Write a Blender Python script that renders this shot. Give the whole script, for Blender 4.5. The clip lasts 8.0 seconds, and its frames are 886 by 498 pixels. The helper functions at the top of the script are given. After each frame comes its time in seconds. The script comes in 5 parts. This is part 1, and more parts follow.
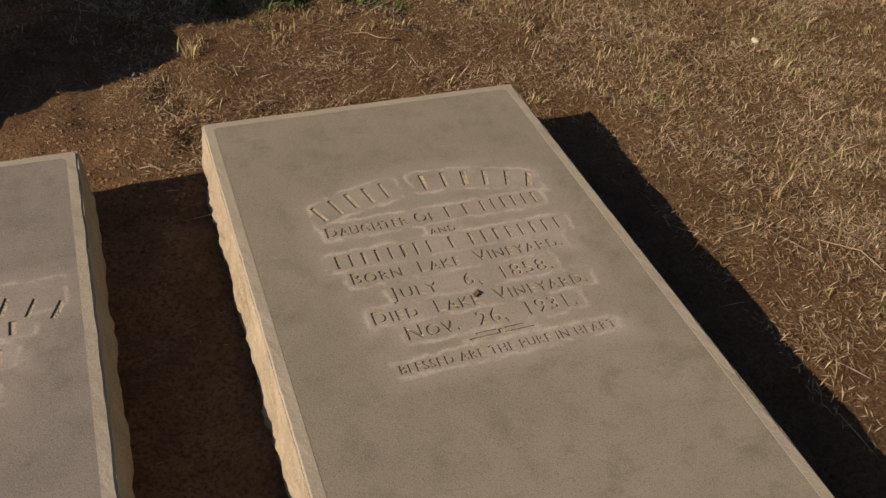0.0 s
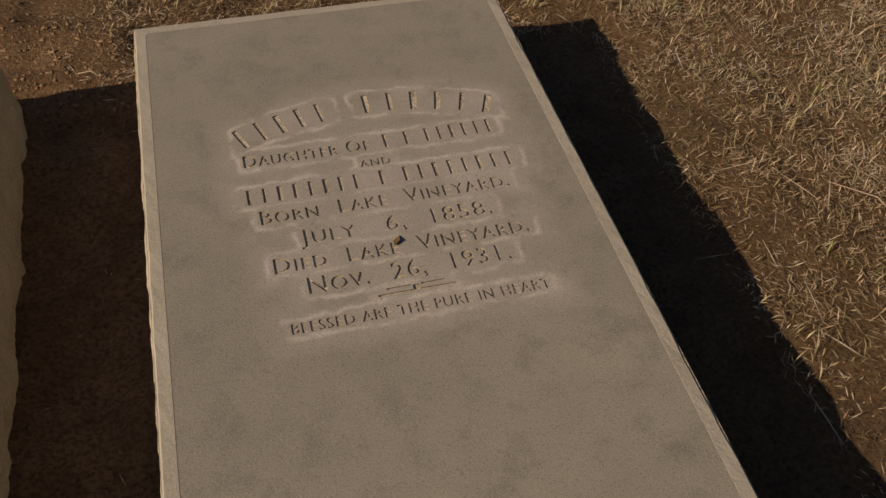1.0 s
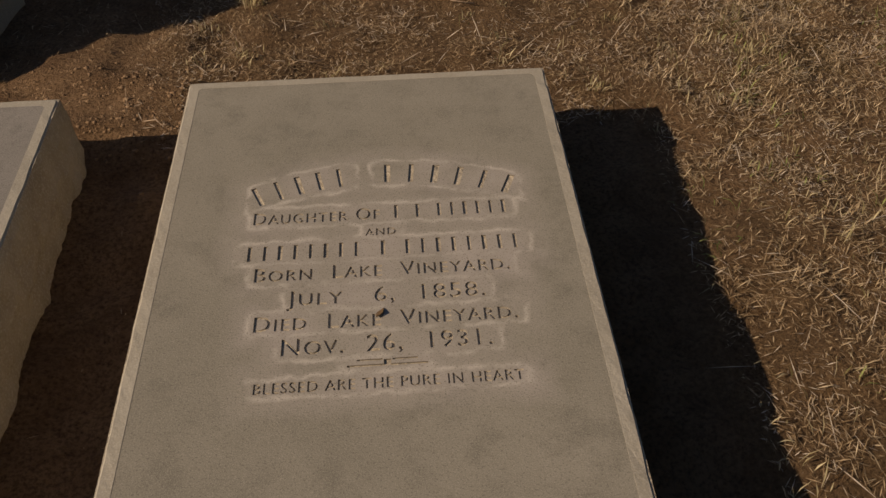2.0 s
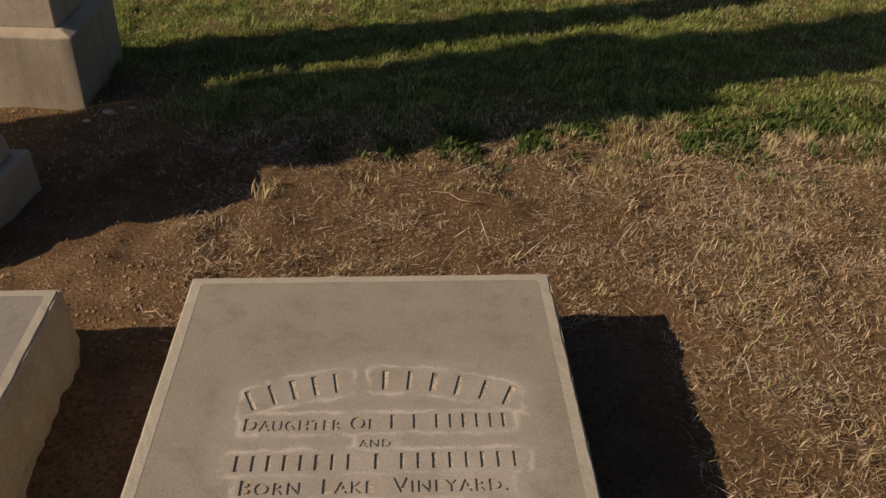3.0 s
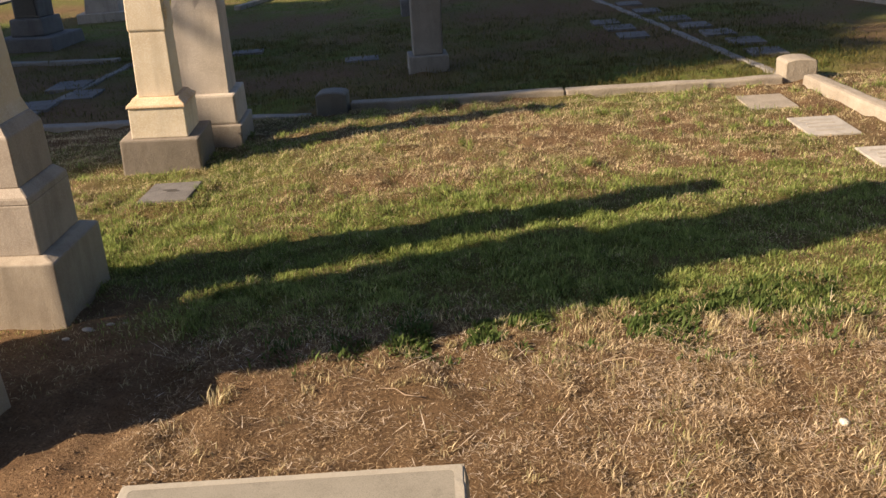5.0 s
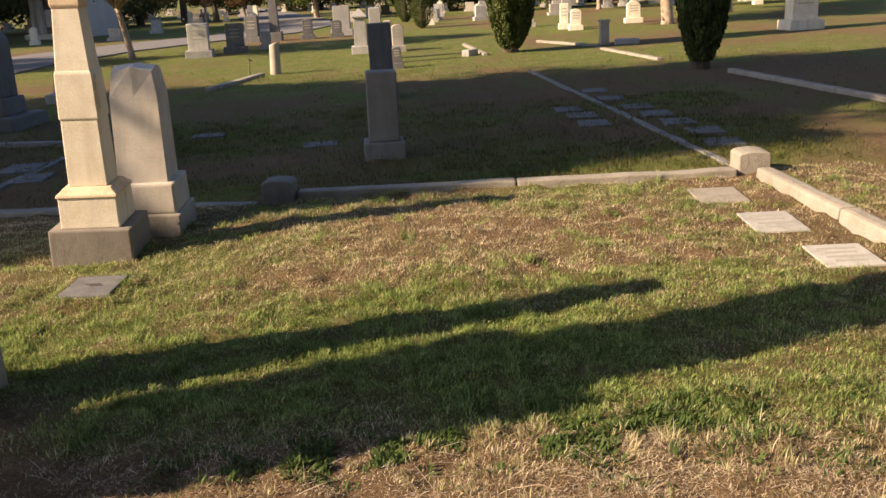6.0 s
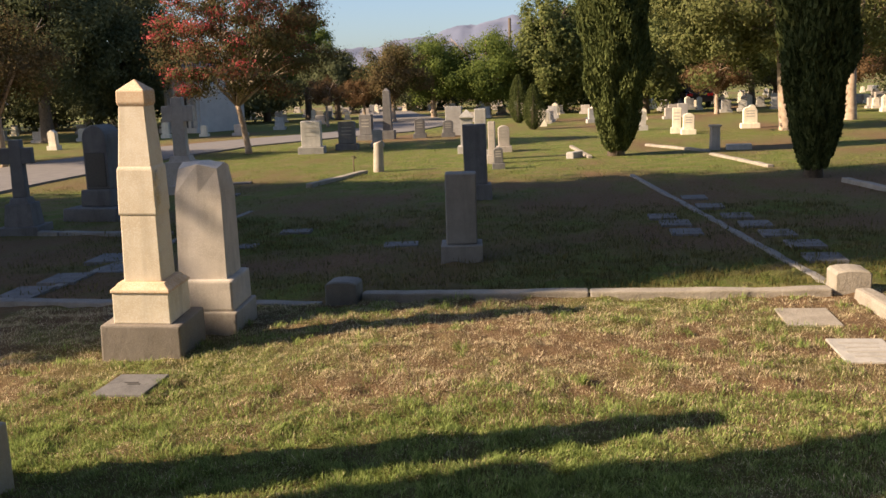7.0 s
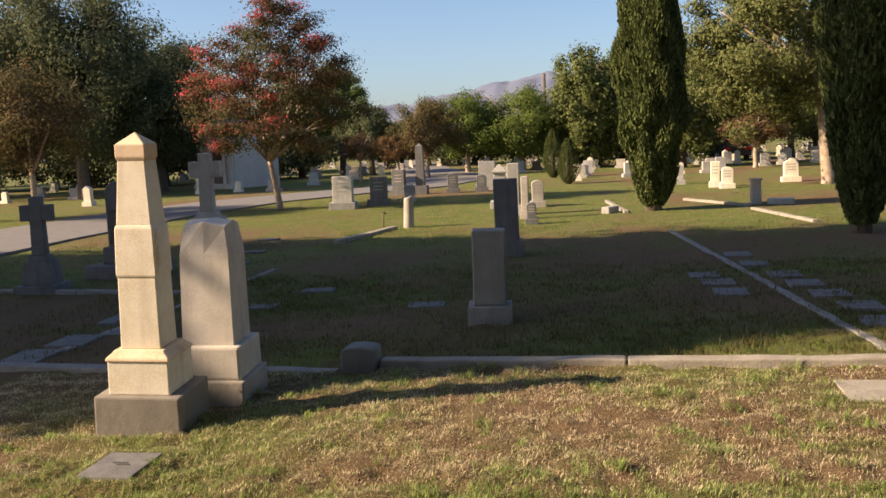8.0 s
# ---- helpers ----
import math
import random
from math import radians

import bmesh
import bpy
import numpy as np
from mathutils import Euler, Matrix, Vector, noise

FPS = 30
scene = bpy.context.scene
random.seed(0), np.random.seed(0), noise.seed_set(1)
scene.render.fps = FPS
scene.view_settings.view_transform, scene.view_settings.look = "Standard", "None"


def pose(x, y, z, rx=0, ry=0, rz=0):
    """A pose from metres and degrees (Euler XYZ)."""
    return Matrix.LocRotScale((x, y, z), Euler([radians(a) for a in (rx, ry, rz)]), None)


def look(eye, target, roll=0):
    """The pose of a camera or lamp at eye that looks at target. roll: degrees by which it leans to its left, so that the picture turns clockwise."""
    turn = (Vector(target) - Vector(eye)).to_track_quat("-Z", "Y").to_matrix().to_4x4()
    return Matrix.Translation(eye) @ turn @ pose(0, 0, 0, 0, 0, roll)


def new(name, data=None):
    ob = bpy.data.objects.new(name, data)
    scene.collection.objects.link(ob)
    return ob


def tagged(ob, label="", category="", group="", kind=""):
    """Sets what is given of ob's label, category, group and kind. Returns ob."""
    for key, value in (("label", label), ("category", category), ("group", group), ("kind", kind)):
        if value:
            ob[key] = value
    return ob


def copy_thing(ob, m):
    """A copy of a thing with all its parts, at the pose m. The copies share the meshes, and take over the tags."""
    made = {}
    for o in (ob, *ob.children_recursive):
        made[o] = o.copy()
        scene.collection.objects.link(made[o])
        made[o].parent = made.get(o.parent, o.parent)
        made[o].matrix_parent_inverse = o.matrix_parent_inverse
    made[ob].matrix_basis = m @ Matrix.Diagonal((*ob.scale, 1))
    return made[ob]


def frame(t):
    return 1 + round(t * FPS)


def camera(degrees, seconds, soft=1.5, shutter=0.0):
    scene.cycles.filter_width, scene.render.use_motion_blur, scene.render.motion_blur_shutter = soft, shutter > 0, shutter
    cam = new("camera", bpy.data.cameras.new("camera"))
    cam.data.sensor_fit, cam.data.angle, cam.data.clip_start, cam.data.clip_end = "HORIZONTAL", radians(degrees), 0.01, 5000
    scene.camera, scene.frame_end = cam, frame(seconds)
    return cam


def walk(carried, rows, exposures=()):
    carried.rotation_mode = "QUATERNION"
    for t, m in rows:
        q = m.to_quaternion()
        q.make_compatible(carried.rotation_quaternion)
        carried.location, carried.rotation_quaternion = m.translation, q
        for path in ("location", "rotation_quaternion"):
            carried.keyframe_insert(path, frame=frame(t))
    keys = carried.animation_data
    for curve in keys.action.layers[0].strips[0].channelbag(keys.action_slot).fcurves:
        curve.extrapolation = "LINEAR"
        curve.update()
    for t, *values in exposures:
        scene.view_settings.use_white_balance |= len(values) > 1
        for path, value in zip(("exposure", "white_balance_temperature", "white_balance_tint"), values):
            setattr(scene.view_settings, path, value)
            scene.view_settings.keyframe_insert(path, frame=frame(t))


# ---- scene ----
cam = camera(51.1, 8.0, soft=1.5)
PATH = [
    (0, (0.092, 0.061, 1.701), (0.675, 1.475, 0.413), 4.4),
    (0.5, (0.344, 0.19, 1.665), (0.912, 1.515, 0.278), 6.7),
    (1, (0.521, 0.234, 1.637), (0.891, 1.526, 0.156), 2.3),
    (1.2, (0.622, 0.211, 1.628), (0.898, 1.525, 0.146), 0.9),
    (2.3, (0.876, 0.241, 1.627), (0.938, 1.751, 0.317), -1.0),
    (2.5, (0.878, 0.266, 1.638), (0.962, 1.824, 0.387), -0.3),
    (3, (0.877, 0.312, 1.653), (0.946, 1.99, 0.568), 0.7),
    (3.5, (0.885, 0.296, 1.671), (0.917, 2.03, 0.675), -0.4),
    (4, (0.917, 0.281, 1.673), (1.031, 2.061, 0.768), 0.1),
    (4.5, (1.039, 0.239, 1.689), (1.091, 2.056, 0.856), -2.2),
    (5, (1.246, 0.168, 1.717), (1.239, 2.038, 1.006), -3.8),
    (5.2, (1.318, 0.163, 1.73), (1.346, 2.048, 1.062), -4.0),
    (6.3, (1.7, 0.554, 1.755), (1.708, 2.495, 1.272), -2.2),
    (6.5, (1.792, 0.62, 1.753), (1.733, 2.575, 1.339), -2.3),
    (7, (1.981, 0.783, 1.742), (1.774, 2.742, 1.399), -2.2),
    (7.5, (2.004, 1.054, 1.737), (1.694, 3.0, 1.395), -1.9),
    (8, (2.012, 1.333, 1.714), (1.731, 3.301, 1.49), -2.5),
]
EXPOSURES = [(t, stops, 6550, 15) for t, stops in ((0.0, -0.1), (0.5, -0.25), (1.0, -0.36), (2.5, -0.27), (3.0, -0.02), (3.5, 0.3), (4.5, 0.83), (5.2, 1.07), (6.5, 1.15), (8.0, 1.14))]
walk(cam, [(t, look(eye, target, roll)) for t, eye, target, roll in PATH], EXPOSURES)

# ---- daylight ----
SUN_EL, SUN_TO = 30.0, Vector((0.9563, 0.2924, 0.0))
world = bpy.data.worlds.new("world")
scene.world = world
world.use_nodes = True
wt = world.node_tree
wt.nodes.clear()
sky = wt.nodes.new("ShaderNodeTexSky")
sky.sky_type = "NISHITA"
sky.sun_disc = False
sky.sun_elevation = radians(SUN_EL)
sky.sun_rotation = math.atan2(-SUN_TO.x, -SUN_TO.y)
sky.air_density, sky.dust_density, sky.ozone_density = 0.9, 1.3, 3.0
wbg = wt.nodes.new("ShaderNodeBackground")
wbg.inputs["Strength"].default_value = 0.077
wout = wt.nodes.new("ShaderNodeOutputWorld")
wt.links.new(sky.outputs["Color"], wbg.inputs["Color"])
wt.links.new(wbg.outputs["Background"], wout.inputs["Surface"])
sun_data = bpy.data.lights.new("sun", "SUN")
sun_data.energy, sun_data.angle, sun_data.color = 5.0, radians(0.55), (1.0, 0.785, 0.53)
sun = new("sun", sun_data)
ray = Vector((SUN_TO.x * math.cos(radians(SUN_EL)), SUN_TO.y * math.cos(radians(SUN_EL)), -math.sin(radians(SUN_EL))))
sun.matrix_world = look((-30, -10, 30), Vector((-30, -10, 30)) + ray)


# ---- materials ----
def nodes_of(name):
    m = bpy.data.materials.new(name)
    m.use_nodes = True
    nt = m.node_tree
    return m, nt, nt.nodes["Principled BSDF"]


def mixed(nt, fac, a, b):
    """Mix two colours; each may be a tuple or a socket."""
    n = nt.nodes.new("ShaderNodeMix")
    n.data_type = "RGBA"
    for sock, v in ((n.inputs[0], fac), (n.inputs[6], a), (n.inputs[7], b)):
        if isinstance(v, bpy.types.NodeSocket):
            nt.links.new(v, sock)
        elif isinstance(v, tuple):
            sock.default_value = (*v, 1)
        else:
            sock.default_value = v
    return n.outputs[2]


def math_node(nt, op, a, b=0.0, c=0.0):
    n = nt.nodes.new("ShaderNodeMath")
    n.operation = op
    for sock, v in zip(n.inputs, (a, b, c)):
        if isinstance(v, bpy.types.NodeSocket):
            nt.links.new(v, sock)
        else:
            sock.default_value = v
    return n.outputs[0]


def noisy(nt, scale, detail=4.0, rough=0.6, lo=0.35, hi=0.65, stretch=(1, 1, 1), coords="Object"):
    tc = nt.nodes.new("ShaderNodeTexCoord")
    mp = nt.nodes.new("ShaderNodeMapping")
    mp.inputs["Scale"].default_value = stretch
    nt.links.new(tc.outputs[coords], mp.inputs["Vector"])
    n = nt.nodes.new("ShaderNodeTexNoise")
    n.inputs["Scale"].default_value, n.inputs["Detail"].default_value, n.inputs["Roughness"].default_value = scale, detail, rough
    nt.links.new(mp.outputs["Vector"], n.inputs["Vector"])
    r = nt.nodes.new("ShaderNodeMapRange")
    r.inputs["From Min"].default_value, r.inputs["From Max"].default_value = lo, hi
    nt.links.new(n.outputs["Fac"], r.inputs["Value"])
    return r.outputs["Result"]


def bumped(nt, bsdf, height, strength, distance):
    b = nt.nodes.new("ShaderNodeBump")
    b.inputs["Strength"].default_value, b.inputs["Distance"].default_value = strength, distance
    nt.links.new(height, b.inputs["Height"])
    nt.links.new(b.outputs["Normal"], bsdf.inputs["Normal"])


def stone_mat(name, base, stain, speck, speck_scale=350, rough=0.85, bump=0.35, streak=0.5, tint=0.0):
    """Weathered stone: broad stains, vertical streaks, fine mineral speckle."""
    m, nt, b = nodes_of(name)
    col = mixed(nt, noisy(nt, 5.0, 5, 0.65, 0.35, 0.7), base, stain)
    grain = noisy(nt, speck_scale, 2, 0.5, 0.48, 0.66)
    col = mixed(nt, math_node(nt, "MULTIPLY", grain, 0.7), col, speck)
    if streak:
        drip = noisy(nt, 9.0, 4, 0.6, 0.5, 0.75, (1, 1, 0.12))
        col = mixed(nt, math_node(nt, "MULTIPLY", drip, streak), col, tuple(v * 0.62 for v in stain))
    if tint:
        info = nt.nodes.new("ShaderNodeObjectInfo")
        col = mixed(nt, math_node(nt, "MULTIPLY", info.outputs["Random"], tint), col, (0.12, 0.12, 0.125))
    nt.links.new(col, b.inputs["Base Color"])
    b.inputs["Roughness"].default_value = rough
    b.inputs["Specular IOR Level"].default_value = 0.3
    h = math_node(nt, "ADD", noisy(nt, speck_scale * 0.4, 3, 0.6, 0.2, 0.8), math_node(nt, "MULTIPLY", noisy(nt, 18, 4, 0.6, 0.2, 0.8), 2.0))
    bumped(nt, b, h, bump, 0.004)
    return m


def plain_mat(name, a, c, scale=20, rough=0.7, metal=0.0, bump=0.1):
    m, nt, b = nodes_of(name)
    fac = noisy(nt, scale, 4, 0.6, 0.3, 0.7)
    nt.links.new(mixed(nt, fac, a, c), b.inputs["Base Color"])
    b.inputs["Roughness"].default_value, b.inputs["Metallic"].default_value = rough, metal
    if bump:
        bumped(nt, b, fac, bump, 0.01)
    return m


def leaf_mat(name, a, c, extra=None, share=0.0, through_light=0.25, skew=1.0):
    """Leaves or blades whose colour varies from one to the next."""
    m, nt, b = nodes_of(name)
    geo = nt.nodes.new("ShaderNodeNewGeometry")
    rnd = geo.outputs["Random Per Island"]
    col = mixed(nt, math_node(nt, "POWER", rnd, skew) if skew != 1.0 else rnd, a, c)
    if extra:
        pick = math_node(nt, "GREATER_THAN", math_node(nt, "FRACT", math_node(nt, "MULTIPLY", rnd, 37.7)), 1 - share)
        patch = noisy(nt, 0.55, 2, 0.5, 0.42, 0.58)
        col = mixed(nt, math_node(nt, "MULTIPLY", pick, patch), col, extra)
    nt.links.new(col, b.inputs["Base Color"])
    b.inputs["Roughness"].default_value = 0.8
    b.inputs["Specular IOR Level"].default_value = 0.08
    tr = nt.nodes.new("ShaderNodeBsdfTranslucent")
    nt.links.new(col, tr.inputs["Color"])
    mx = nt.nodes.new("ShaderNodeMixShader")
    mx.inputs[0].default_value = through_light
    nt.links.new(b.outputs[0], mx.inputs[1])
    nt.links.new(tr.outputs[0], mx.inputs[2])
    nt.links.new(mx.outputs[0], nt.nodes["Material Output"].inputs["Surface"])
    return m


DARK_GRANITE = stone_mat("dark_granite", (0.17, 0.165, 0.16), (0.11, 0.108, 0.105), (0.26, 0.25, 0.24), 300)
BROWN_GRANITE = stone_mat("brown_granite", (0.245, 0.215, 0.18), (0.175, 0.152, 0.125), (0.33, 0.295, 0.255), 260, streak=0.3, bump=0.3)
GREY_MARBLE = stone_mat("grey_marble", (0.62, 0.56, 0.49), (0.47, 0.42, 0.36), (0.68, 0.63, 0.56), 140, streak=0.4, bump=0.1)
# Grey stone darkened in its base colour for kerbs and stones standing in shade.
SHADED_STONE = stone_mat("shaded_grey_stone", (0.235, 0.225, 0.205), (0.17, 0.16, 0.145), (0.3, 0.29, 0.265), 240, streak=0.4, bump=0.2)
MARBLE = stone_mat("weathered_marble", (0.80, 0.72, 0.57), (0.66, 0.56, 0.40), (0.85, 0.8, 0.7), 120, bump=0.10, streak=0.45)
OLD_STONE = stone_mat("old_stone", (0.46, 0.41, 0.355), (0.34, 0.295, 0.25), (0.55, 0.51, 0.45), 200, streak=0.45, bump=0.14)
FIELD_STONE = stone_mat("field_stone", (0.55, 0.52, 0.47), (0.38, 0.36, 0.32), (0.62, 0.6, 0.55), 150, streak=0.4, tint=0.5)
TAN_GRANITE = stone_mat("tan_granite", (0.43, 0.38, 0.31), (0.31, 0.265, 0.21), (0.52, 0.47, 0.4), 260, streak=0.45, bump=0.16)
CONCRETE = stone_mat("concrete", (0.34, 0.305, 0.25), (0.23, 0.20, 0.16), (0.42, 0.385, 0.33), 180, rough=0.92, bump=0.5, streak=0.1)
ROCK_FACE = stone_mat("split_stone", (0.46, 0.41, 0.32), (0.33, 0.28, 0.21), (0.54, 0.49, 0.4), 160, rough=0.9, bump=0.9, streak=0.2)
MARGIN = stone_mat("tooled_margin", (0.40, 0.375, 0.315), (0.33, 0.305, 0.25), (0.46, 0.43, 0.37), 330, bump=0.22, streak=0.0)
STAINED = stone_mat("stained_marble", (0.76, 0.60, 0.42), (0.62, 0.40, 0.22), (0.8, 0.72, 0.58), 120, bump=0.12, streak=0.3)
PANEL_DARK = plain_mat("dark_tablet", (0.04, 0.038, 0.036), (0.07, 0.065, 0.06), 30, 0.5)
GRIME = stone_mat("grimy_cut", (0.26, 0.23, 0.185), (0.2, 0.175, 0.14), (0.29, 0.26, 0.21), 300, streak=0.0)
INK = plain_mat("worn_lettering", (0.32, 0.30, 0.26), (0.40, 0.37, 0.32), 60, 0.9)
BARK = plain_mat("bark", (0.16, 0.12, 0.085), (0.07, 0.052, 0.038), 14, 0.95, bump=0.8)
PALE_BARK = plain_mat("pale_bark", (0.48, 0.38, 0.28), (0.27, 0.19, 0.13), 6, 0.85, bump=0.3)
ASPHALT = plain_mat("pale_asphalt", (0.19, 0.175, 0.165), (0.14, 0.13, 0.125), 3, 0.95)
PLASTER = plain_mat("pale_plaster", (0.62, 0.58, 0.52), (0.52, 0.48, 0.43), 2, 0.9)
RUST = plain_mat("rusty_pipe", (0.25, 0.2, 0.15), (0.14, 0.09, 0.06), 60, 0.7, 0.4)
CAR_PAINT = plain_mat("dark_car_paint", (0.03, 0.03, 0.045), (0.035, 0.035, 0.05), 2, 0.25, 0.3, 0)
GLASS = plain_mat("dark_car_glass", (0.02, 0.022, 0.025), (0.03, 0.03, 0.03), 2, 0.08, 0.0, 0)
RED_LENS = plain_mat("red_lens", (0.45, 0.01, 0.01), (0.35, 0.01, 0.01), 5, 0.25, 0.0, 0)
RUBBER = plain_mat("rubber", (0.02, 0.02, 0.02), (0.03, 0.03, 0.03), 10, 0.8)
PAPER = plain_mat("white_petals", (0.8, 0.78, 0.7), (0.7, 0.68, 0.58), 40, 0.7)
DRIED = plain_mat("dried_leaf", (0.17, 0.105, 0.045), (0.10, 0.06, 0.03), 60, 0.8)
# Distance haze is put into the hill's blue-grey base colour.
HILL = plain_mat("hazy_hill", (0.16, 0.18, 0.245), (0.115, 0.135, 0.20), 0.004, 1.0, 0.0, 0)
ROOF = plain_mat("grey_roof", (0.3, 0.3, 0.31), (0.22, 0.22, 0.23), 3, 0.8)

LEAF_DARK = leaf_mat("dark_broadleaf", (0.075, 0.09, 0.045), (0.15, 0.165, 0.085), through_light=0.4)
LEAF_GREEN = leaf_mat("green_leaf", (0.085, 0.125, 0.03), (0.18, 0.22, 0.055), through_light=0.35)
LEAF_OLIVE = leaf_mat("olive_leaf", (0.09, 0.115, 0.035), (0.20, 0.215, 0.075), through_light=0.35)
LEAF_BROWN = leaf_mat("autumn_leaf", (0.115, 0.09, 0.045), (0.20, 0.145, 0.07), (0.085, 0.10, 0.035), 0.6, through_light=0.35)
LEAF_CRAPE = leaf_mat("crape_leaf", (0.06, 0.072, 0.03), (0.13, 0.105, 0.048), (0.17, 0.07, 0.045), 0.45, through_light=0.35)
RED_BLOSSOM = leaf_mat("crape_blossom", (0.42, 0.05, 0.06), (0.66, 0.17, 0.17), through_light=0.4)
LEAF_RUSSET = leaf_mat("russet_leaf", (0.12, 0.077, 0.04), (0.18, 0.11, 0.055), through_light=0.35)
LEAF_CYPRESS = leaf_mat("cypress_leaf", (0.045, 0.062, 0.02), (0.13, 0.15, 0.05), through_light=0.2)
LEAF_PINE = leaf_mat("pine_needles", (0.10, 0.118, 0.038), (0.20, 0.205, 0.08), through_light=0.35)
BLADE_GREEN = leaf_mat("green_blade", (0.135, 0.175, 0.05), (0.44, 0.49, 0.19), through_light=0.42)
BLADE_LUSH = leaf_mat("lush_blade", (0.115, 0.175, 0.042), (0.43, 0.51, 0.17), through_light=0.45)
BLADE_DULL = leaf_mat("dull_blade", (0.25, 0.22, 0.10), (0.78, 0.68, 0.44), through_light=0.42, skew=1.2)
BLADE_DRY = leaf_mat("dry_straw", (0.13, 0.078, 0.037), (0.76, 0.585, 0.37), through_light=0.25, skew=1.5)
# Blades for the shaded plot: the tree shade is put into their darker colour.
BLADE_SHADY = leaf_mat("shaded_lawn_blade", (0.058, 0.062, 0.018), (0.18, 0.155, 0.058), through_light=0.35)
BLADE_FAR = leaf_mat("far_lawn_blade", (0.12, 0.15, 0.038), (0.33, 0.34, 0.12), through_light=0.4)
BLADE_TAN = leaf_mat("tan_lawn_blade", (0.27, 0.195, 0.11), (0.88, 0.73, 0.50), through_light=0.3, skew=1.2)
BLADE_PALE = leaf_mat("bleached_straw", (0.46, 0.36, 0.25), (0.93, 0.83, 0.68), through_light=0.2)
BLADE_CLOVER = leaf_mat("clover_leaf", (0.05, 0.09, 0.022), (0.16, 0.22, 0.075), through_light=0.4)


# ---- mesh helpers ----
def obj_of(name, bm, mat):
    me = bpy.data.meshes.new(name)
    bm.to_mesh(me)
    bm.free()
    me.materials.append(mat)
    return new(name, me)


def part(name, bm, mat, parent, label=""):
    ob = obj_of(name, bm, mat)
    ob.parent = parent
    return tagged(ob, label)


def thing(name, m, label, category, group="", kind=""):
    ob = new(name)
    ob.empty_display_size = 0.2
    ob.matrix_basis = m
    return tagged(ob, label, category, group, kind)


def frustum(bm, w0, d0, z0, w1, d1, z1, cx=0.0, cy=0.0, bevel=0.0, top=(0.0, 0.0)):
    vs = [bm.verts.new((cx + sx * w0 / 2, cy + sy * d0 / 2, z0)) for sx, sy in ((-1, -1), (1, -1), (1, 1), (-1, 1))]
    vs += [bm.verts.new((cx + top[0] + sx * w1 / 2, cy + top[1] + sy * d1 / 2, z1)) for sx, sy in ((-1, -1), (1, -1), (1, 1), (-1, 1))]
    fs = [bm.faces.new([vs[i] for i in q]) for q in ((3, 2, 1, 0), (4, 5, 6, 7), (0, 1, 5, 4), (1, 2, 6, 5), (2, 3, 7, 6), (3, 0, 4, 7))]
    if bevel:
        es = {e for f in fs for e in f.edges}
        bmesh.ops.bevel(bm, geom=list(es), offset=bevel, segments=2, affect="EDGES", profile=0.6)
    return bm


def block(x0, x1, y0, y1, z0, z1, bevel=0.0):
    return frustum(bmesh.new(), x1 - x0, y1 - y0, z0, x1 - x0, y1 - y0, z1, (x0 + x1) / 2, (y0 + y1) / 2, bevel)


def tier(w, d, z0, z1, w1=None, d1=None, bevel=0.006):
    return frustum(bmesh.new(), w, d, z0, w if w1 is None else w1, d if d1 is None else d1, z1, bevel=bevel)


def rings(profile, d_ratio=1.0):
    """Stacked square sections (width, z), closed at both ends; width 0 ends in a point."""
    bm = bmesh.new()
    prev = None
    for w, z in profile:
        if w == 0:
            tip = bm.verts.new((0, 0, z))
            for i in range(4):
                bm.faces.new((prev[i], prev[(i + 1) % 4], tip))
            prev = None
            break
        cur = [bm.verts.new((sx * w / 2, sy * w * d_ratio / 2, z)) for sx, sy in ((-1, -1), (1, -1), (1, 1), (-1, 1))]
        if prev:
            for i in range(4):
                bm.faces.new((prev[i], prev[(i + 1) % 4], cur[(i + 1) % 4], cur[i]))
        else:
            bm.faces.new(cur[::-1])
        prev = cur
    if prev:
        bm.faces.new(prev)
    bmesh.ops.bevel(bm, geom=[e for e in bm.edges], offset=0.005, segments=1, affect="EDGES")
    return bm


def lathe(profile, n=16):
    bm = bmesh.new()
    rows = [[bm.verts.new((r * math.cos(2 * math.pi * i / n), r * math.sin(2 * math.pi * i / n), z)) for i in range(n)] for r, z in profile]
    for a, b in zip(rows, rows[1:]):
        for i in range(n):
            bm.faces.new((a[i], a[(i + 1) % n], b[(i + 1) % n], b[i]))
    bm.faces.new(rows[0][::-1])
    bm.faces.new(rows[-1])
    for f in bm.faces:
        f.smooth = True
    return bm


def outline(points, y0, y1, bevel=0.006):
    """A flat outline in x and z, given thickness along y."""
    bm = bmesh.new()
    a = [bm.verts.new((x, y0, z)) for x, z in points]
    b = [bm.verts.new((x, y1, z)) for x, z in points]
    bm.faces.new(a)
    bm.faces.new(b[::-1])
    n = len(points)
    for i in range(n):
        bm.faces.new((a[(i + 1) % n], a[i], b[i], b[(i + 1) % n]))
    bmesh.ops.recalc_face_normals(bm, faces=bm.faces[:])
    if bevel:
        bmesh.ops.bevel(bm, geom=[e for e in bm.edges if e.calc_face_angle(0) > 0.6], offset=bevel, segments=1, affect="EDGES")
    return bm


